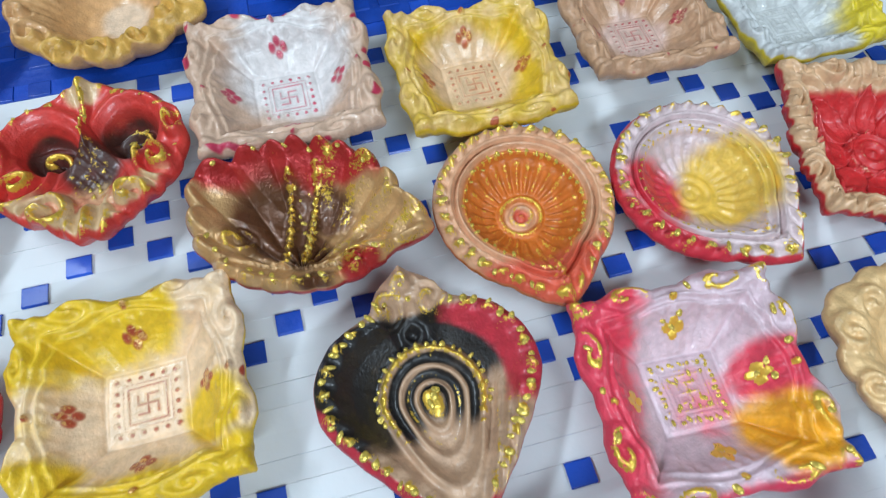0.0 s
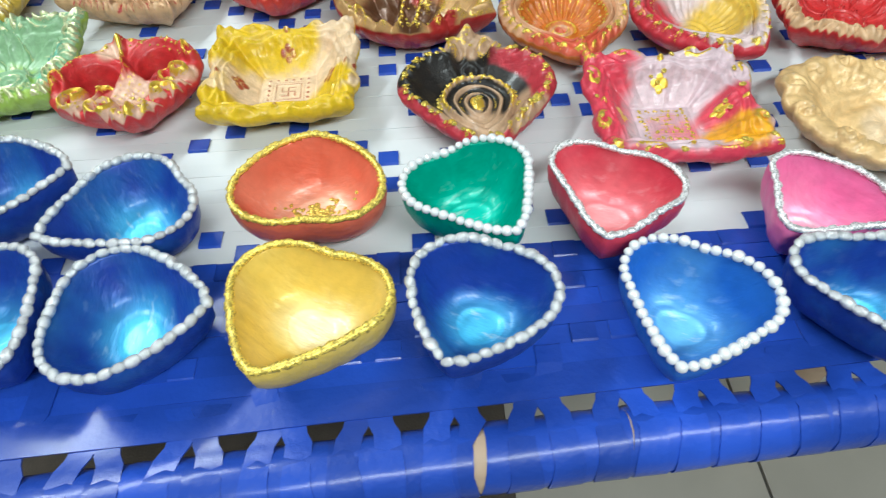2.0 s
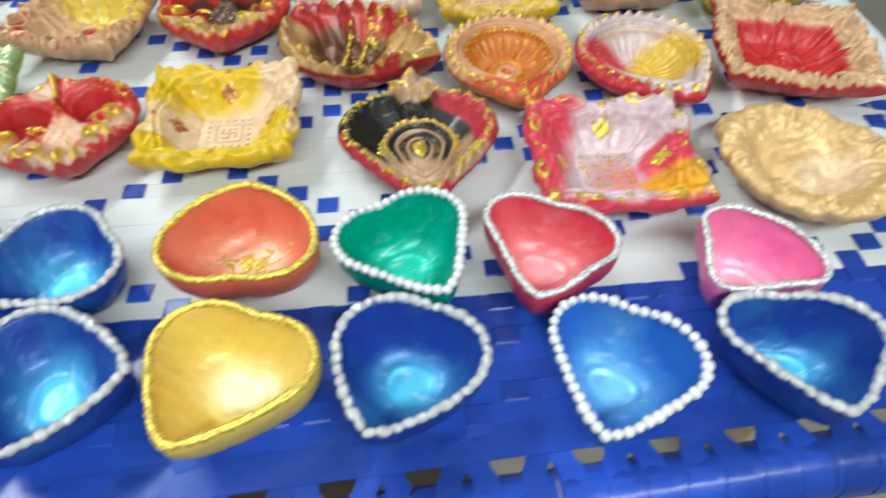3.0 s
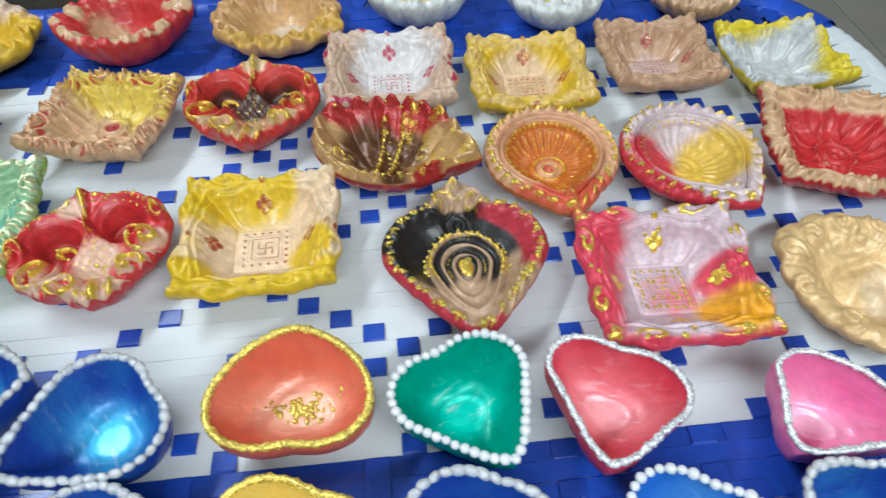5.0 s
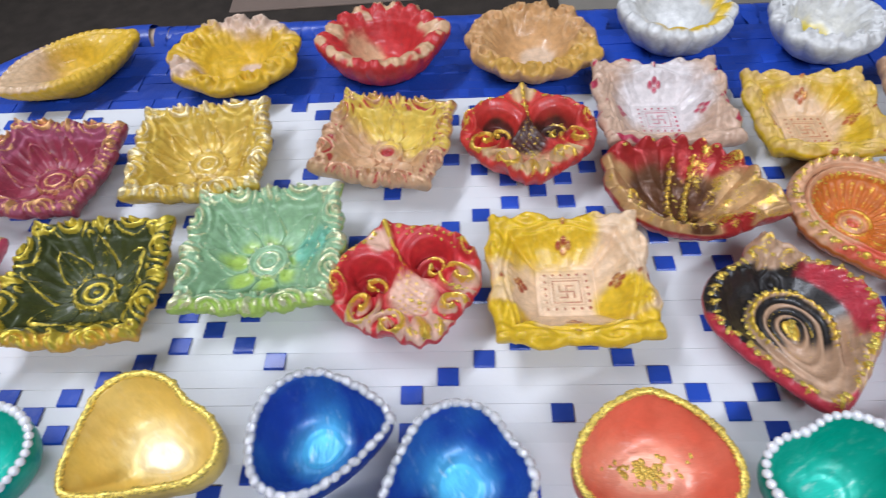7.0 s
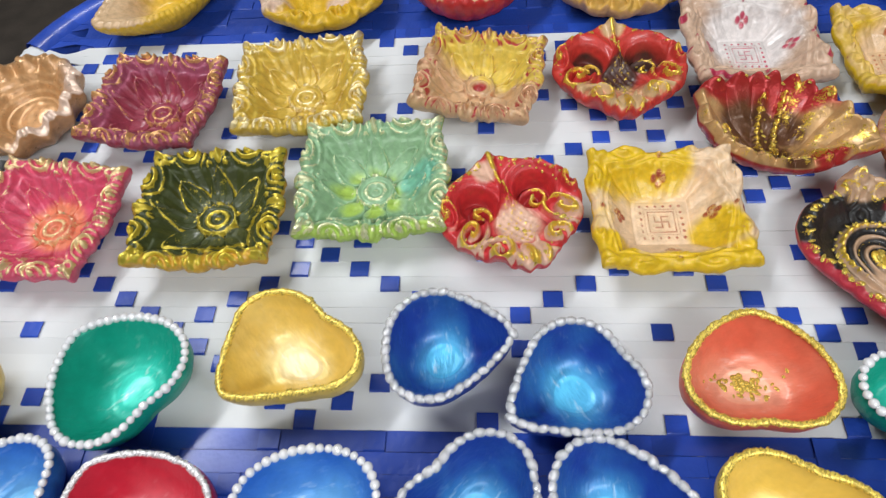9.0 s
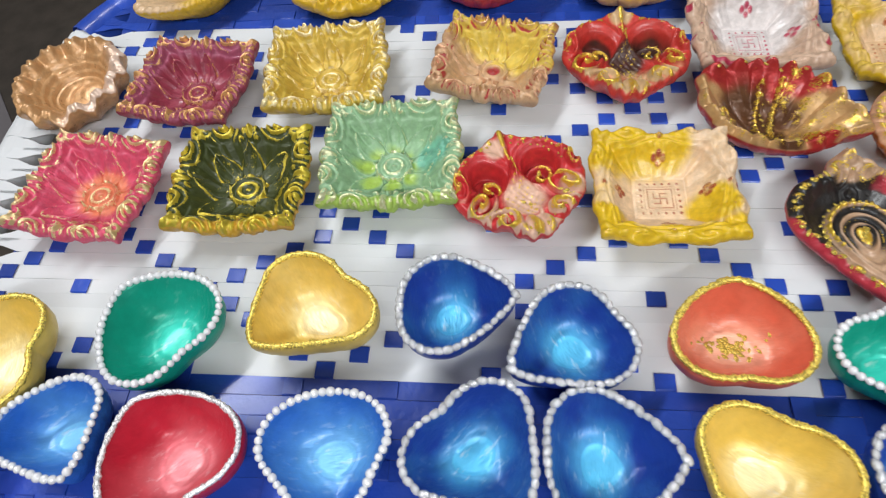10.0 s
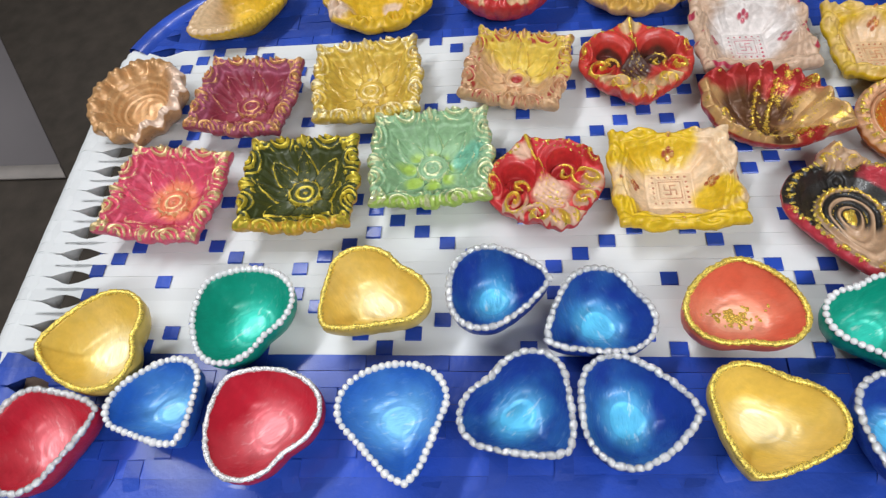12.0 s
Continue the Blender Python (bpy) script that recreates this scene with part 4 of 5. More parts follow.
def leaf_relief(u, v, s, th):
    a = leaf_arch(u, v)
    low = 1 - sstep(-0.35, -0.10, v)
    island = 1 - sstep(0.44, 0.54, a)
    arches = ridge(a, 0.16, 0.030) + ridge(a, 0.31, 0.034) + 1.2 * ridge(a, 0.47, 0.045)
    stripes = (ridge(a, 0.62, 0.028) + ridge(a, 0.72, 0.028) + ridge(a, 0.82, 0.028)) * low * (u > -0.05)
    core = np.clip(1 - np.hypot(u / 0.10, (v + 0.10) / np.where(v < -0.1, 0.2, 0.1)) ** 2, 0, 1) ** 0.5
    rope = (0.5 + 0.5 * np.cos(th * 26 + 10 * s)) * ridge(s, 0.91, 0.075) * (v < 0.6)
    chain = (0.5 + 0.5 * np.cos(np.arctan2(v + 0.12, u) * 24)) * ridge(a, 0.47, 0.05) * (v > -0.45)
    knob = np.maximum.reduce([curl_lump(u, v, 0.20, 0.74, 0.19, 1.2, 1, 0), curl_lump(u, v, -0.20, 0.74, 0.19, 1.2, -1, 0), curl_lump(u, v, 0.0, 0.92, 0.17, 0.8, 1, 0)])
    eye = ridge(np.hypot(u, v - 0.50), 0.08, 0.035)
    tongue = np.exp(-(u / 0.08) ** 2) * sstep(0.50, 0.7, v) * (0.8 + 0.2 * np.cos(v * 50))
    dz = 0.0030 * island + 0.0024 * arches + 0.0016 * stripes + 0.0032 * core + 0.0028 * rope + 0.0046 * knob + 0.0024 * eye + 0.0036 * tongue + 0.0010 * chain
    gild = np.maximum.reduce([core, 0.72 * rope, 0.95 * chain, 0.8 * ridge(a, 0.47, 0.035) * (v > -0.3), 0.45 * ridge(a, 0.24, 0.02), 0.6 * knob, 0.45 * stripes])
    return dz, gild


def arch_band(lo, hi, soft=0.04):
    return lambda u, v, s, inner: inner * sstep(lo - soft, lo + soft, leaf_arch(u, v)) * (1 - sstep(hi - soft, hi + soft, leaf_arch(u, v)))


def both(f, g):
    return lambda u, v, s, inner: f(u, v, s, inner) * g(u, v, s, inner)


# shell-like lamp with ribs and pointed ends
def shell_outline(th):
    c, s = np.cos(th), np.sin(th)
    r = 1.0 / np.sqrt((c / 1.02) ** 2 + (s / 0.80) ** 2)
    ends = 0.27 * np.exp(-(((th + 0.12 + np.pi) % (2 * np.pi) - np.pi) / 0.22) ** 2) + 0.16 * np.exp(-(((th - np.pi + 0.35 + np.pi) % (2 * np.pi) - np.pi) / 0.22) ** 2)
    return r * (1 + 0.045 * np.abs(np.sin(th * 10 + 0.4)) + ends)


SHELL_PROFILE = [(0, 0.0026), (0.25, 0.0028), (0.5, 0.0060), (0.74, 0.0172), (0.87, 0.0228), (0.94, 0.0236), (1.0, 0.0215)]


def shell_relief(u, v, s, th):
    fan = np.arctan2(v + 0.55, u - 0.05)
    ribs = np.abs(np.sin(fan * 10)) ** 0.8 * sstep(0.15, 0.4, s) * (v > -0.5)
    keel = bar(u, v, -0.18, 0.55, -0.12, -0.45, 0.05) + bar(u, v, 0.10, 0.60, 0.06, -0.42, 0.05)
    notch = (0.5 + 0.5 * np.cos(v * 60)) * np.minimum(keel, 1)
    knobs = np.abs(np.sin(th * 10 + 0.4)) * ridge(s, 0.93, 0.07)
    curls = swirl(u, v, -0.62, -0.22, 0.2, 1.3, 1, 0) + swirl(u, v, 0.55, -0.45, 0.2, 1.3, -1, 0)
    dz = 0.0032 * ribs + 0.0030 * np.minimum(keel, 1) + 0.0014 * notch + 0.0050 * knobs + 0.004 * curls
    gild = np.maximum.reduce([0.95 * notch, 0.55 * np.minimum(keel, 1), 0.50 * knobs * (v < 0), 0.75 * curls, 0.48 * ribs * (u > 0)])
    return dz, gild


# round or oval lamp with a scalloped, leafy rim
def oval_outline(ratio, scallops, depth, point=0.0, at=0.0, twin=0.0):
    def outline(th):
        c, s = np.cos(th), np.sin(th)
        r = 1.0 / np.sqrt(c ** 2 + (s / ratio) ** 2)
        d = ((th - at + np.pi) % (2 * np.pi)) - np.pi
        e = (th - at) % (2 * np.pi) - np.pi
        return r * (1 + depth * (np.abs(np.sin(th * scallops / 2)) - 0.5) + point * np.exp(-(d / 0.2) ** 2) + twin * np.exp(-(e / 0.2) ** 2))
    return outline


OVAL_PROFILE = [(0, 0.0030), (0.34, 0.0034), (0.5, 0.0085), (0.66, 0.0185), (0.74, 0.0215), (0.9, 0.0230), (1.0, 0.0210)]


def petal_rim(count, strength=0.0026, inner=0.66, gild_by=0.0, flutes=1.0):
    def relief(u, v, s, th):
        petals = np.abs(np.sin(th * count / 2)) ** 0.7 * sstep(inner, inner + 0.14, s)
        vein = (0.5 + 0.5 * np.cos(th * count * 3)) * sstep(0.8, 0.9, s) * 0.3
        lip = ridge(s, inner, 0.03)
        flute = (0.5 + 0.5 * np.cos(th * 18)) * sstep(0.3, 0.45, s) * (1 - sstep(inner - 0.1, inner, s)) * 0.3
        rings = (1 - flutes) * (ridge(s, 0.44, 0.02) + ridge(s, 0.53, 0.02) + ridge(s, 0.61, 0.02))
        return strength * (petals + vein) + 0.0010 * lip + 0.0012 * rings + 0.0008 * flutes * flute, gild_by * np.maximum(petals, lip)
    return relief


def leafy_rim(count, seed, strength=0.0040, gild_by=0.0):
    def relief(u, v, s, th):
        rim_zone = sstep(0.52, 0.68, s)
        lumps = np.zeros_like(u)
        rnd = random.Random(seed)
        for k in range(count):
            a = 2 * math.pi * (k + rnd.uniform(-0.2, 0.2)) / count
            r = rnd.uniform(0.74, 0.86)
            lumps = np.maximum(lumps, swirl(u, v, r * math.cos(a), r * math.sin(a), rnd.uniform(0.17, 0.27), 1.4, 1 if k % 2 else -1, a))
        feather = (0.5 + 0.5 * np.cos(th * 36 + s * 14)) * 0.35 * rim_zone
        return strength * (rim_zone * lumps + feather * 0.5) + 0.0009 * fbm(u, v, 9.0, seed) * rim_zone, gild_by * lumps * rim_zone
    return relief


def boss(cx, cy, r, height, base):
    """A relief with one broad raised figure-like mound of swirls in the bowl."""
    def relief(u, v, s, th):
        dz, gild = base(u, v, s, th)
        d = np.hypot(u - cx, v - cy) / r
        mound = np.clip(1 - d ** 2, 0, 1)
        folds = 0.5 + 0.5 * np.cos(np.hypot(u - cx - 0.3, v - cy + 0.2) * 26 + 3 * fbm(u, v, 6.0, 3))
        return dz + height * mound * (0.75 + 0.25 * folds), np.maximum(gild, 0)
    return relief


def zone(test_a, test_b=None):
    def zones(u, v, s, inner):
        return test_a(u, v, s, inner) * 1.0, (test_b(u, v, s, inner) * 1.0 if test_b else np.zeros_like(u))
    return zones


def side_of(angle, at, soft=0.35):
    """1 on the side of the dish that faces angle."""
    a = radians(angle)
    return lambda u, v, s, inner: inner * sstep(at - soft, at + soft, u * math.cos(a) + v * math.sin(a))


def outside(u, v, s, inner):
    return 1.0 - inner + 0 * u


def rim_band(u, v, s, inner):
    return inner * sstep(0.62, 0.76, s) + 0 * u


def spot(cx, cy, r):
    return lambda u, v, s, inner: inner * (1 - sstep(0.5 * r, 1.3 * r, np.hypot(u - cx, v - cy)))


def either(*tests):
    return lambda u, v, s, inner: np.maximum.reduce([t(u, v, s, inner) + 0 * u for t in tests])


def marks(u, v, s, inner):
    a, b, c, d = tray_marks(u, v)
    return inner * np.maximum.reduce([0.62 * a, 0.64 * b, 0.72 * c, 0.92 * d])


def rim_accents(seed, level=0.25):
    """Patches of a second paint brushed along the rim."""
    return lambda u, v, s, inner: inner * sstep(0.90, 0.95, s) * sstep(level, level + 0.35, fbm(u, v, 17.0, seed))


PEACH = (0.64, 0.40, 0.22)
YELLOW, RED, BLACK = (0.72, 0.47, 0.012), (0.54, 0.022, 0.025), (0.012, 0.010, 0.010)


def ornate(name, label, x, y, turn, half, mat, outline, profile, relief, zones=None, height=None, seed=0, lift=0.87, nt=380, nr=70, cuts=(("moulded_rim", 0.76, 1.0),), blend=(0.05, 0.4), stretch=1.0):
    lamp = thing(name, pose(x, y, TOP, 0, 0, turn), label, "oil lamp", "painted clay lamps on the cot")
    body, rim, surface = dish("bowl", lamp, mat, half, outline, [(a, b * lift) for a, b in profile], relief, zones, nt, nr, 0.03, 0.58, seed, blend, height, stretch=stretch, cuts=cuts)
    return lamp, body, rim, surface


LOTUS_LINE = soft_square(((0, 1.09), (0.09, 1.075), (0.17, 1.0), (0.27, 1.035), (0.38, 1.055), (0.50, 1.01), (0.56, 0.98), (0.66, 1.0), (0.78, 0.965), (0.88, 0.985), (1, 1.06)), 14.0)
TRAY_LINE = soft_square(((0, 0.985), (0.14, 0.975), (0.30, 1.035), (0.46, 1.045), (0.62, 0.985), (0.76, 0.965), (0.88, 0.98), (1, 1.035)), 12.0)


def lotus(label, x, y, turn, half, mat, zones=None, seed=0, lift=0.96):
    return ornate("lotus_lamp", label, x, y, turn, half, mat, LOTUS_LINE, LOTUS_PROFILE, lotus_relief, zones, corner_rise(0.0016), seed, lift, cuts=(("rosette", 0.0, 0.27), ("moulded_rim", 0.74, 1.0)), stretch=0.955)


def tray(label, x, y, turn, half, mat, zones=None, seed=0, lift=0.84):
    return ornate("square_lamp", label, x, y, turn, half, mat, TRAY_LINE, TRAY_PROFILE, tray_relief, zones, corner_rise(0.0024), seed, lift, cuts=(("emblem_plate", 0.0, 0.42), ("moulded_rim", 0.76, 1.0)), stretch=0.965)


DOT_MESH = bead_mesh("glitter_dot", GOLD_GLITTER, 0.0014, 0.0008, 0.00045)


def glitter_dots(made, places, size=1.0, seed=0):
    """Drops of gold glitter paste set on a lamp at places given in half sizes."""
    lamp, body, rim, surface = made
    rnd = random.Random(seed)
    for a, b in places:
        p = surface(a + rnd.uniform(-0.025, 0.025), b + rnd.uniform(-0.025, 0.025))
        d = new("glitter_dot", DOT_MESH)
        d.parent = body
        d.matrix_basis = pose(p.x, p.y, p.z + 0.0002, rnd.uniform(-15, 15), rnd.uniform(-15, 15), math.degrees(math.atan2(b, a)) + rnd.uniform(-10, 50)) @ Matrix.Diagonal((size * rnd.uniform(0.6, 1.3), size * rnd.uniform(0.7, 1.3), size * rnd.uniform(0.7, 1.2), 1))


def rim_places(outline, s, start, end, count):
    """Places along a dish's rim between two angles, in degrees."""
    out = []
    for k in range(count):
        a = radians(start + (end - start) * k / max(1, count - 1))
        r = float(outline(np.array([a]))[0]) * s
        out.append((r * math.cos(a), r * math.sin(a)))
    return out


# third row, lotus squares
lotus("square pink clay lamp with a gilded lotus", -0.3806, 0.1104, -7, 0.0385, painted_clay("pink_clay", (0.66, 0.085, 0.16), (0.72, 0.20, 0.10), gild=(0.80, 0.62, 0.32), amount=0.8), zone(spot(0.0, 0.05, 0.5)), 1)
lotus("square black-green clay lamp with a gilded lotus", -0.2854, 0.1160, 2, 0.0387, painted_clay("black_green_clay", (0.046, 0.058, 0.014), (0.60, 0.34, 0.03), gild=(0.66, 0.52, 0.06), amount=1.15), zone(either(outside, side_of(-90, 0.85, 0.12))), 2)
lotus("square pale green clay lamp with a lotus", -0.1963, 0.1351, 3, 0.0402, painted_clay("pale_green_clay", (0.29, 0.47, 0.27), (0.36, 0.52, 0.09), (0.19, 0.48, 0.34), gild=(0.74, 0.76, 0.46), amount=0.72), zone(either(outside, side_of(-90, 0.86, 0.1), both(spot(-0.1, -0.1, 0.55), lambda u, v, s, inner: lotus_petal(u, v)[0])), spot(0.62, 0.1, 0.30)), 3)
# fourth row, lotus squares
lotus("square maroon clay lamp with gilded scrolls", -0.3410, 0.1992, -5, 0.0374, painted_clay("maroon_clay", (0.30, 0.040, 0.07), (0.36, 0.08, 0.14), gild=(0.72, 0.40, 0.16), amount=0.75), zone(rim_band), 4)
lotus("square golden yellow clay lamp with a lotus", -0.2488, 0.2102, 6, 0.0393, painted_clay("golden_clay", (0.62, 0.42, 0.065), (0.66, 0.46, 0.07), gild=(0.90, 0.76, 0.44), amount=0.7, metal=0.2), zone(rim_band), 5)
lotus("square tan and yellow clay lamp with red-brushed rim", -0.1374, 0.2151, -12, 0.0360, painted_clay("tan_yellow_clay", PEACH, (0.72, 0.52, 0.08), (0.42, 0.04, 0.04), gild=(0.62, 0.34, 0.20), amount=0.6), zone(side_of(70, 0.15), either(spot(0.0, 0.0, 0.14), rim_recess)), 6)
lotus("square red clay lamp with a tan leafy rim", 0.2783, 0.1438, -14, 0.0402, painted_clay("red_tan_clay", RED, PEACH, gild=(0.72, 0.48, 0.30), amount=0.35), zone(rim_band), 7)

# square lamps with the framed emblem
tray("square yellow and cream clay lamp with framed emblem", -0.0390, 0.1137, 1, 0.0390, painted_clay("yellow_cream_clay", (0.78, 0.56, 0.36), YELLOW, (0.34, 0.05, 0.02), gild=(0.70, 0.42, 0.16), amount=0.5), zone(either(outside, both(side_of(100, 0.40, 0.25), lambda u, v, s, inner: 1 - 0.8 * sstep(0.25, 0.6, u)), side_of(-85, 0.66, 0.2), spot(0.66, -0.30, 0.36), spot(-0.82, -0.72, 0.42), both(rim_band, lambda u, v, s, inner: 0.4 * sstep(-0.2, 0.5, -u))), either(marks, rim_accents(8, 0.6))), 11)
pink_tray = tray("square pink, white and orange clay lamp dotted with gold", 0.1544, 0.0673, -2, 0.0395, painted_clay("pink_white_orange_clay", (0.62, 0.46, 0.50), (0.66, 0.05, 0.09), (0.80, 0.36, 0.01), amount=1.1), zone(either(outside, side_of(165, 0.50, 0.25), spot(0.72, -0.02, 0.36), side_of(-90, 0.92, 0.1), both(spot(0.05, -0.15, 0.42), lambda u, v, s, inner: 0.5 + 0 * u)), spot(0.62, -0.58, 0.42)), 12)
tray("square white and pink clay lamp with red emblem", 0.0318, 0.2415, 0, 0.0398, painted_clay("white_pink_clay", (0.60, 0.41, 0.29), (0.70, 0.64, 0.62), (0.46, 0.03, 0.08), gild=(0.62, 0.30, 0.26), amount=0.35), zone(spot(0.1, 0.35, 0.8), either(marks, rim_accents(5, 0.3))), 13)
tray("square bright yellow clay lamp with red emblem", 0.1182, 0.2283, -1, 0.0369, painted_clay("bright_yellow_clay", YELLOW, (0.70, 0.48, 0.28), (0.42, 0.09, 0.02), gild=(0.74, 0.46, 0.14), amount=0.4), zone(either(spot(-0.05, 0.15, 0.68), both(rim_band, lambda u, v, s, inner: 0.45 + 0 * u)), either(marks, rim_accents(6, 0.6))), 14)
tray("square tan clay lamp with dark red emblem", 0.2032, 0.2380, -1, 0.0348, painted_clay("tan_clay", (0.52, 0.31, 0.18), (0.60, 0.42, 0.35), (0.36, 0.04, 0.05), gild=(0.66, 0.42, 0.26), amount=0.4), zone(spot(0.0, 0.0, 0.5), either(marks, rim_accents(7, 0.55))), 15)
tray("square white and yellow clay lamp", 0.2808, 0.2273, 0, 0.0340, painted_clay("white_yellow_clay", (0.56, 0.56, 0.55), (0.70, 0.54, 0.02), gild=(0.72, 0.70, 0.62), amount=0.3), zone(either(side_of(-20, 0.65, 0.25), side_of(100, 0.7, 0.2), outside)), seed=16)

# heart lamps with spiral wells
red_spiral = ornate("spiral_heart_lamp", "red heart-shaped clay lamp with gilded spirals", -0.1194, 0.1117, 20, 0.0384, painted_clay("red_gilded_clay", (0.56, 0.03, 0.035), (0.70, 0.44, 0.32), (0.34, 0.02, 0.02), amount=1.3), spiral_outline, SPIRAL_PROFILE, spiral_relief, zone(either(both(spiral_leaves, lambda u, v, s, inner: 0.85 * sstep(0.05, 0.45, -v - 0.15 * u) + 0.1), spot(-0.15, 0.75, 0.2), spot(0.02, -0.2, 0.36), spot(0.72, -0.25, 0.22)), both(spiral_wells, lambda u, v, s, inner: 0.6 + 0 * u)), None, 21)
black_spiral = ornate("spiral_heart_lamp", "red and black heart-shaped clay lamp with gilded spirals", -0.0519, 0.2167, 2, 0.0403, painted_clay("red_black_clay", (0.56, 0.04, 0.03), (0.06, 0.022, 0.016), (0.62, 0.42, 0.22), amount=1.15), spiral_outline, SPIRAL_PROFILE, spiral_relief, zone(either(spot(0.0, -0.05, 0.34), spot(0.40, 0.22, 0.34), both(spiral_wells, lambda u, v, s, inner: 0.8 + 0 * u)), either(both(either(spiral_leaves, lambda u, v, s, inner: 0.55 * inner), lambda u, v, s, inner: sstep(0.05, 0.35, -v - 0.25 * np.abs(u)) * (1 - 0.8 * sstep(0.93, 0.99, s))), spot(0, 0.88, 0.2))), None, 22)

# drop lamps
orange_drop = ornate("drop_lamp", "orange drop-shaped clay lamp with gilded rings", 0.1165, 0.1533, -86, 0.0380, painted_clay("orange_clay", (0.56, 0.15, 0.015), (0.66, 0.36, 0.20), (0.60, 0.10, 0.05), amount=0.95), DROP, DROP_PROFILE, drop_relief_with(1.0), zone(either(rim_band, spot(0.0, 0.0, 0.2)), either(side_of(0, 0.62, 0.2), spot(0, 0, 0.1))), None, 23)
red_drop = ornate("drop_lamp", "red, white and yellow drop-shaped clay lamp with gold beads", 0.1920, 0.1463, -66, 0.0394, painted_clay("red_white_yellow_clay", (0.63, 0.49, 0.49), (0.56, 0.03, 0.05), (0.70, 0.45, 0.06), amount=0.8), DROP, DROP_PROFILE, drop_relief_with(0.45), zone(either(outside, spot(-0.20, -0.44, 0.46), lambda u, v, s, inner: inner * sstep(0.955, 0.985, s), side_of(285, 0.70, 0.1)), spot(0.20, 0.30, 0.56)), None, 24)

# leaf lamp
leaf_lamp = ornate("leaf_lamp", "black, pink and tan leaf-shaped clay lamp dotted with gold", 0.0618, 0.0922, 2, 0.0405, painted_clay("black_pink_clay", (0.50, 0.32, 0.20), BLACK, (0.46, 0.03, 0.05), amount=1.0), lambda th: LEAF(th + math.pi / 2), LEAF_PROFILE, leaf_relief, zone(both(either(both(both(side_of(160, 0.02, 0.25), side_of(100, -0.38, 0.2)), arch_band(0.52, 1.4)), both(side_of(90, -0.05, 0.2), arch_band(0.52, 0.80)), both(side_of(90, -0.45, 0.2), arch_band(0.33, 0.43, 0.02)), both(side_of(90, -0.35, 0.2), arch_band(0.19, 0.28, 0.02)), both(side_of(90, -0.3, 0.2), arch_band(0.09, 0.14, 0.02))), lambda u, v, s, inner: 1 - sstep(0.60, 0.72, v)), either(outside, both(both(side_of(25, 0.42, 0.2), arch_band(0.66, 1.6)), lambda u, v, s, inner: inner * sstep(0.60, 0.75, s) * (1 - sstep(0.55, 0.68, v)) * sstep(-0.5, -0.3, v)), both(side_of(-130, 0.62, 0.1), lambda u, v, s, inner: inner * sstep(0.90, 0.96, s)))), None, 25)

# shell lamp
shell_lamp = ornate("shell_lamp", "red and gold shell-shaped clay lamp with pointed ends", 0.0282, 0.1688, -14, 0.0400, painted_clay("red_shell_clay", (0.58, 0.35, 0.15), (0.42, 0.025, 0.025), (0.12, 0.050, 0.022), amount=0.95, metal=0.35, rough=0.36), shell_outline, SHELL_PROFILE, shell_relief, zone(either(outside, both(side_of(95, 0.36, 0.14), side_of(100, 0.1, 0.4)), spot(0.62, -0.55, 0.22)), either(spot(0.22, -0.74, 0.19), spot(-0.28, 0.06, 0.52), spot(0.22, 0.20, 0.30), spot(0.0, -0.25, 0.30))), None, 26)

# scalloped and leafy ovals
# the copper lamp's pale right side is a highlight put into its paint
ornate("scalloped_lamp", "round copper-brown clay lamp with a petal rim", -0.4280, 0.1985, 10, 0.0381, painted_clay("copper_clay", (0.58, 0.32, 0.14), (0.78, 0.58, 0.46), gild=(0.76, 0.54, 0.36), amount=0.6, metal=0.3, rough=0.32), oval_outline(1.06, 13, -0.09, 0.08, -1.5), OVAL_PROFILE, boss(0.05, 0.12, 0.34, 0.004, petal_rim(13, 0.0064, 0.70, 0.4, 0.0)), zone(side_of(-20, 0.45)), None, 31, nt=256, nr=48, blend=(0.45, 0.85))
ornate("oval_lamp", "oval tan-gold clay lamp with a leafy rim", 0.2451, 0.0523, -42, 0.0417, painted_clay("tan_gold_clay", (0.72, 0.48, 0.22), (0.80, 0.60, 0.38), gild=(0.80, 0.62, 0.40), amount=0.6, metal=0.2), oval_outline(0.88, 18, 0.04, 0.06, 0.0, 0.08), OVAL_PROFILE, boss(0.22, -0.12, 0.30, 0.004, boss(-0.15, 0.18, 0.42, 0.008, leafy_rim(11, 5, 0.0030, 0.5))), zone(spot(0.3, 0.1, 0.4)), None, 32, nt=256, nr=48, blend=(0.45, 0.85))
ornate("pointed_lamp", "yellow pointed oval clay lamp with a corded rim", -0.3683, 0.3041, 38, 0.0453, painted_clay("mustard_clay", (0.68, 0.42, 0.02), (0.62, 0.42, 0.24), gild=(0.74, 0.54, 0.10), amount=0.4), oval_outline(0.62, 34, 0.02, 0.14, 0.0, 0.10), OVAL_PROFILE, petal_rim(44, 0.0016, 0.80, 0.4), zone(side_of(170, 0.25)), None, 33, nt=256, nr=48, blend=(0.45, 0.85))
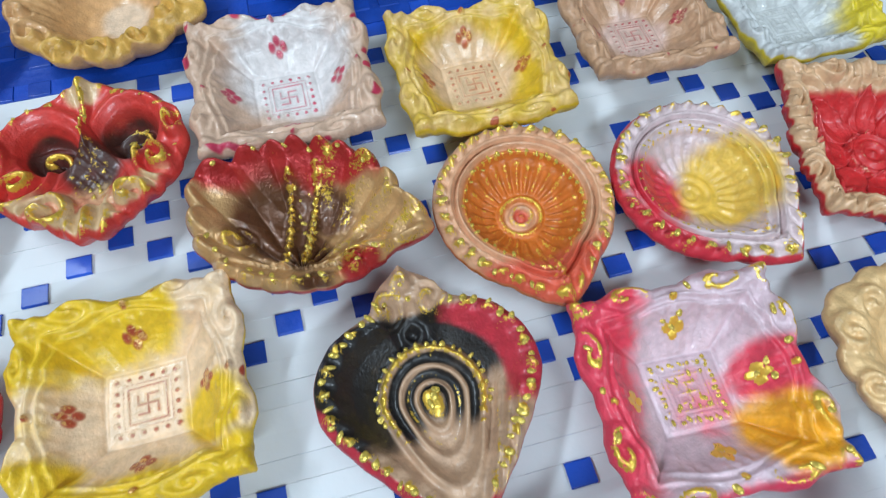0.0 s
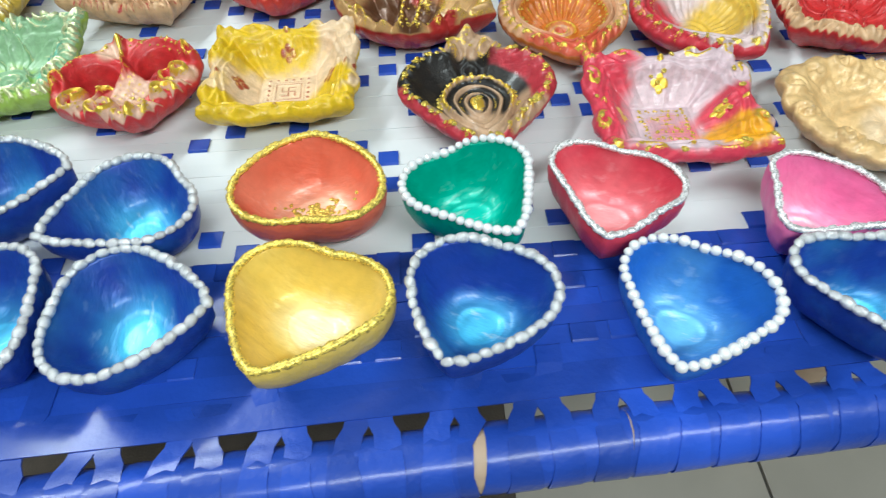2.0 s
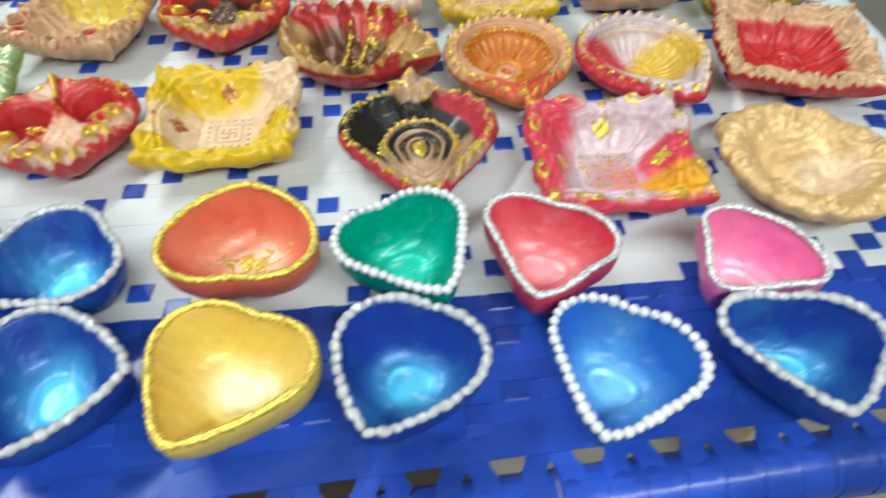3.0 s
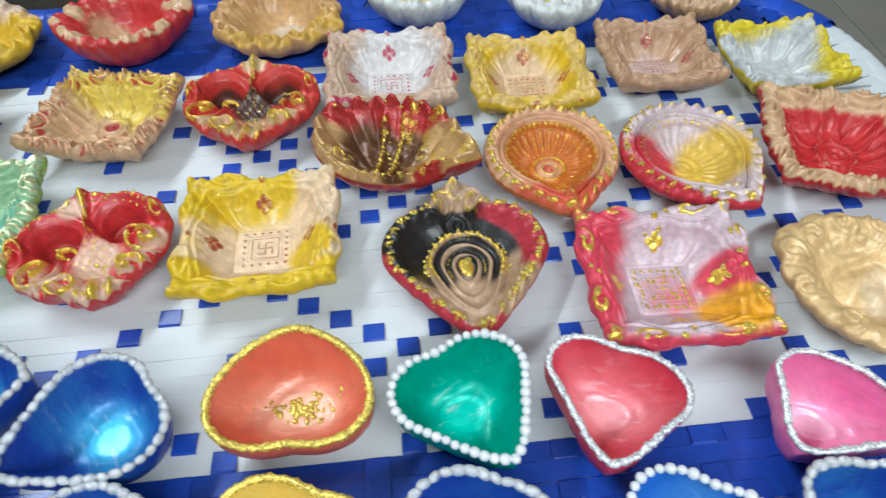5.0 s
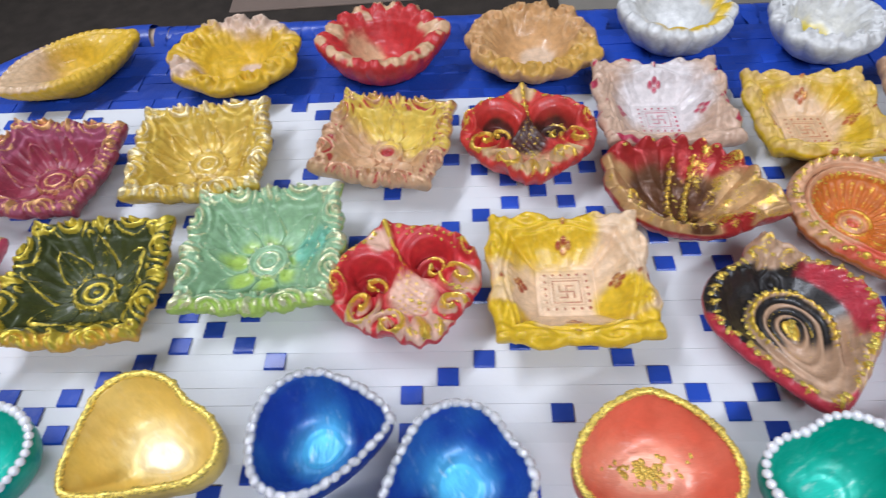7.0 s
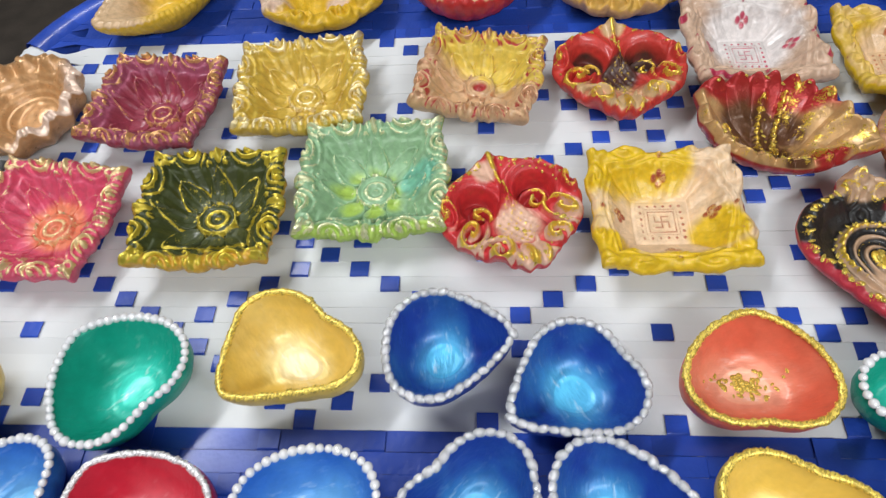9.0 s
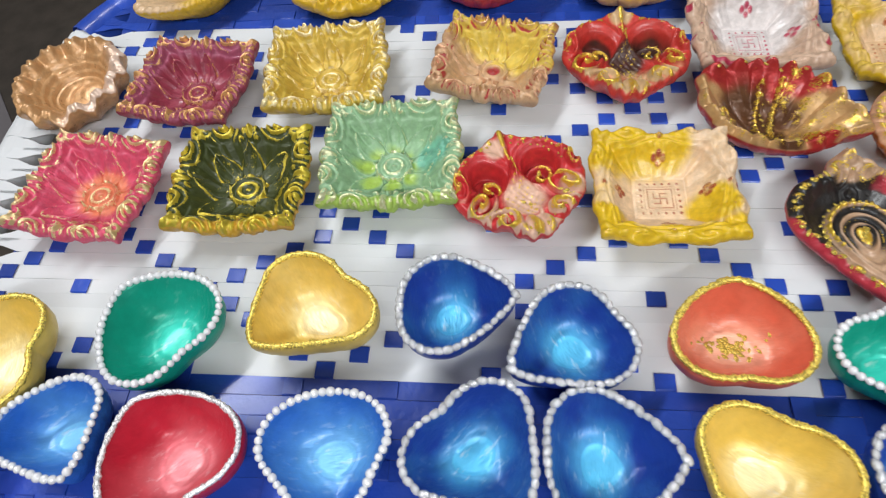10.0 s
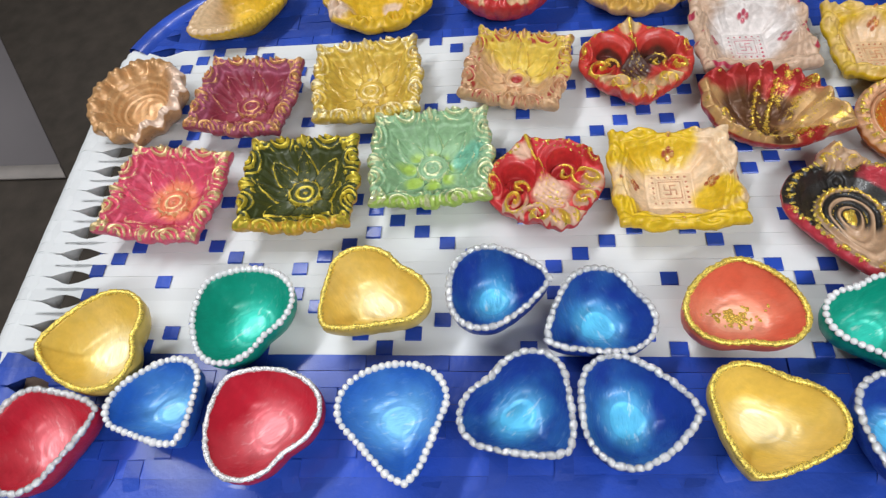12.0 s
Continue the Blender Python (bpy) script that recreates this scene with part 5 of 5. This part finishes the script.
ornate("leafy_lamp", "yellow and cream clay lamp with a leafy rim", -0.2498, 0.3065, 0, 0.0449, painted_clay("yellow_leafy_clay", (0.68, 0.42, 0.02), (0.66, 0.48, 0.36), gild=(0.78, 0.58, 0.2), amount=0.4), oval_outline(0.90, 9, 0.09), OVAL_PROFILE, boss(-0.3, 0.15, 0.4, 0.006, leafy_rim(11, 8, 0.0050)), zone(either(side_of(80, 0.55, 0.2), spot(0.2, 0.0, 0.2), spot(-0.7, -0.4, 0.3))), None, 34, nt=256, nr=48, blend=(0.45, 0.85))
ornate("scalloped_lamp", "red oval clay lamp with a peach scalloped rim", -0.1455, 0.3081, 3, 0.0401, painted_clay("red_scalloped_clay", (0.54, 0.03, 0.03), PEACH, gild=(0.72, 0.46, 0.30), amount=0.5), oval_outline(0.92, 17, 0.06, 0.16, 0.1, 0.10), OVAL_PROFILE, petal_rim(17, 0.0040, 0.66, 0.35), zone(either(both(rim_band, lambda u, v, s, inner: sstep(-0.1, 0.25, fbm(u, v, 13.0, 41))), spot(-0.32, 0.1, 0.34))), None, 35, 1.15, nt=256, nr=48, blend=(0.45, 0.85))
ornate("leafy_lamp", "tan and yellow clay lamp with a feathered rim", -0.0438, 0.3094, -6, 0.0438, painted_clay("tan_feather_clay", (0.60, 0.34, 0.14), (0.62, 0.36, 0.07), (0.70, 0.52, 0.36), gild=(0.74, 0.52, 0.3), amount=0.4), oval_outline(0.90, 11, 0.09, 0.10, -0.3), OVAL_PROFILE, leafy_rim(13, 12, 0.0050), zone(side_of(-70, 0.3), spot(0.1, 0.0, 0.3)), None, 36, nt=256, nr=48, blend=(0.45, 0.85))
ornate("scalloped_lamp", "white and yellow fluted clay lamp", 0.0557, 0.3294, 0, 0.0378, painted_clay("white_fluted_clay", (0.70, 0.70, 0.68), (0.74, 0.50, 0.02), gild=(0.75, 0.72, 0.66), amount=0.3), oval_outline(1.0, 13, 0.10), OVAL_PROFILE, petal_rim(13, 0.0046, 0.60), zone(lambda u, v, s, inner: inner * ridge(s, 0.78, 0.12) * sstep(-0.6, 0.3, u + 0.3)), None, 37, 1.15, nt=256, nr=48, blend=(0.45, 0.85))
ornate("leafy_lamp", "white clay lamp with a yellow bowl and leafy rim", 0.1521, 0.3138, 0, 0.0347, painted_clay("white_leafy_clay", (0.70, 0.70, 0.68), (0.70, 0.56, 0.02), gild=(0.75, 0.72, 0.66), amount=0.3), oval_outline(1.02, 11, 0.10), OVAL_PROFILE, leafy_rim(11, 21, 0.0045), zone(spot(-0.1, 0.0, 0.5)), None, 38, 1.15, nt=256, nr=48, blend=(0.45, 0.85))
ornate("leafy_lamp", "tan clay lamp with a fine leafy rim", 0.2524, 0.3100, -12, 0.0338, painted_clay("tan_leafy_clay", (0.60, 0.36, 0.17), (0.64, 0.42, 0.26), gild=(0.74, 0.5, 0.3), amount=0.4), oval_outline(0.88, 19, 0.04), OVAL_PROFILE, leafy_rim(19, 31), zone(rim_band), None, 39, nt=256, nr=48, blend=(0.45, 0.85))


# drops of gold glitter on the lamps that have them
glitter_dots(pink_tray, [(0.0, 0.60), (-0.08, 0.69), (0.08, 0.69), (0.62, 0.0), (0.70, 0.08), (0.68, -0.09), (0.85, 0.5), (0.9, 0.2), (0.92, -0.5), (0.9, -0.85), (0.55, -0.9), (-0.1, -0.92), (-0.55, -0.92), (-0.9, -0.85), (-0.92, -0.3), (-0.9, 0.1), (-0.92, 0.5), (-0.88, 0.86), (-0.45, 0.9), (0.2, 0.92)], 1.5, 1)
glitter_dots(pink_tray, [(x, y) for x in np.linspace(-0.28, 0.28, 7) for y in (-0.28, 0.28)] + [(x, y) for y in np.linspace(-0.2, 0.2, 5) for x in (-0.28, 0.28)] + [(x, y) for x in (-0.15, -0.05, 0.06, 0.16) for y in (-0.15, 0.15)] + [(-0.12, 0.1), (0.1, 0.12), (0.12, -0.1), (-0.1, -0.12), (0.0, 0.0)], 0.9, 2)
glitter_dots(orange_drop, rim_places(DROP, 0.93, 20, 340, 32), 1.4, 3)
glitter_dots(orange_drop, rim_places(DROP, 0.66, 30, 330, 30), 0.85, 4)
glitter_dots(red_drop, rim_places(DROP, 0.93, 180, 355, 17) + rim_places(DROP, 0.93, 20, 90, 6), 1.5, 5)
glitter_dots(red_drop, rim_places(DROP, 0.70, 60, 330, 24), 0.8, 6)
LEAF_TURNED = lambda th: LEAF(th + math.pi / 2)
glitter_dots(leaf_lamp, rim_places(LEAF_TURNED, 0.92, 110, 420, 40), 1.5, 7)
glitter_dots(leaf_lamp, [(0.5 * math.cos(a), -0.12 + 0.5 * math.sin(a)) for a in np.linspace(-0.3, 3.4, 22)], 1.3, 8)
glitter_dots(leaf_lamp, [(0, -0.10), (0.03, -0.05), (-0.03, -0.14), (0.02, 0.78), (-0.02, 0.88), (-0.2, 0.78)], 1.4, 9)
glitter_dots(shell_lamp, rim_places(shell_outline, 0.88, 200, 330, 12) + rim_places(shell_outline, 0.9, 20, 150, 7), 1.3, 10)
glitter_dots(shell_lamp, [(-0.16 + 0.03 * k, 0.5 - 0.1 * k * 1.0) for k in range(9)] + [(0.09, 0.45 - 0.1 * k) for k in range(8)], 0.9, 11)
glitter_dots(black_spiral, [(0.03 * math.sin(5 * k), 0.85 - 0.11 * k) for k in range(6)] + [(0.0, -0.25), (0.05, -0.33), (-0.04, -0.3), (0.03, -0.42), (0.35, 0.3), (0.42, 0.38), (0.48, 0.28), (0.4, 0.2), (0.52, 0.36)], 1.0, 12)
glitter_dots(black_spiral, rim_places(spiral_outline, 0.92, 100, 200, 9) + rim_places(spiral_outline, 0.90, 340, 430, 8), 0.7, 13)
glitter_dots(red_spiral, rim_places(spiral_outline, 0.90, 15, 165, 22) + rim_places(spiral_outline, 0.80, 20, 80, 9) + rim_places(spiral_outline, 0.86, 200, 340, 16), 0.75, 14)
glitter_dots(red_spiral, [(-0.4, 0.2), (-0.34, 0.26), (-0.45, 0.28), (0.4, 0.25), (-0.45, -0.35), (-0.5, -0.45), (-0.3, -0.5), (0.0, -0.2), (0.05, -0.3), (-0.15, -0.8), (0.1, -0.82), (0.5, -0.3), (0.55, -0.4)], 1.3, 15)


# ---- floor tiles ----
TILE_SIZE = 0.30
tile_mesh = None
for a in range(-7, 8):
    for b in range(-7, 8):
        x0, y0 = -0.09 + a * TILE_SIZE, 0.05 + b * TILE_SIZE
        if not (-2.05 < x0 < 2.05 and -2.05 < y0 < 2.25):
            continue
        if tile_mesh is None:
            bm = bmesh.new()
            box(bm, -TILE_SIZE / 2 + 0.0015, -TILE_SIZE / 2 + 0.0015, -0.006, TILE_SIZE / 2 - 0.0015, TILE_SIZE / 2 - 0.0015, 0.0, 0.001)
            tile_mesh = bpy.data.meshes.new("tile")
            bm.to_mesh(tile_mesh)
            bm.free()
            tile_mesh.materials.append(TILE)
        t = new("tile", tile_mesh)
        t.location = (x0, y0, 0)
        t.parent = floor
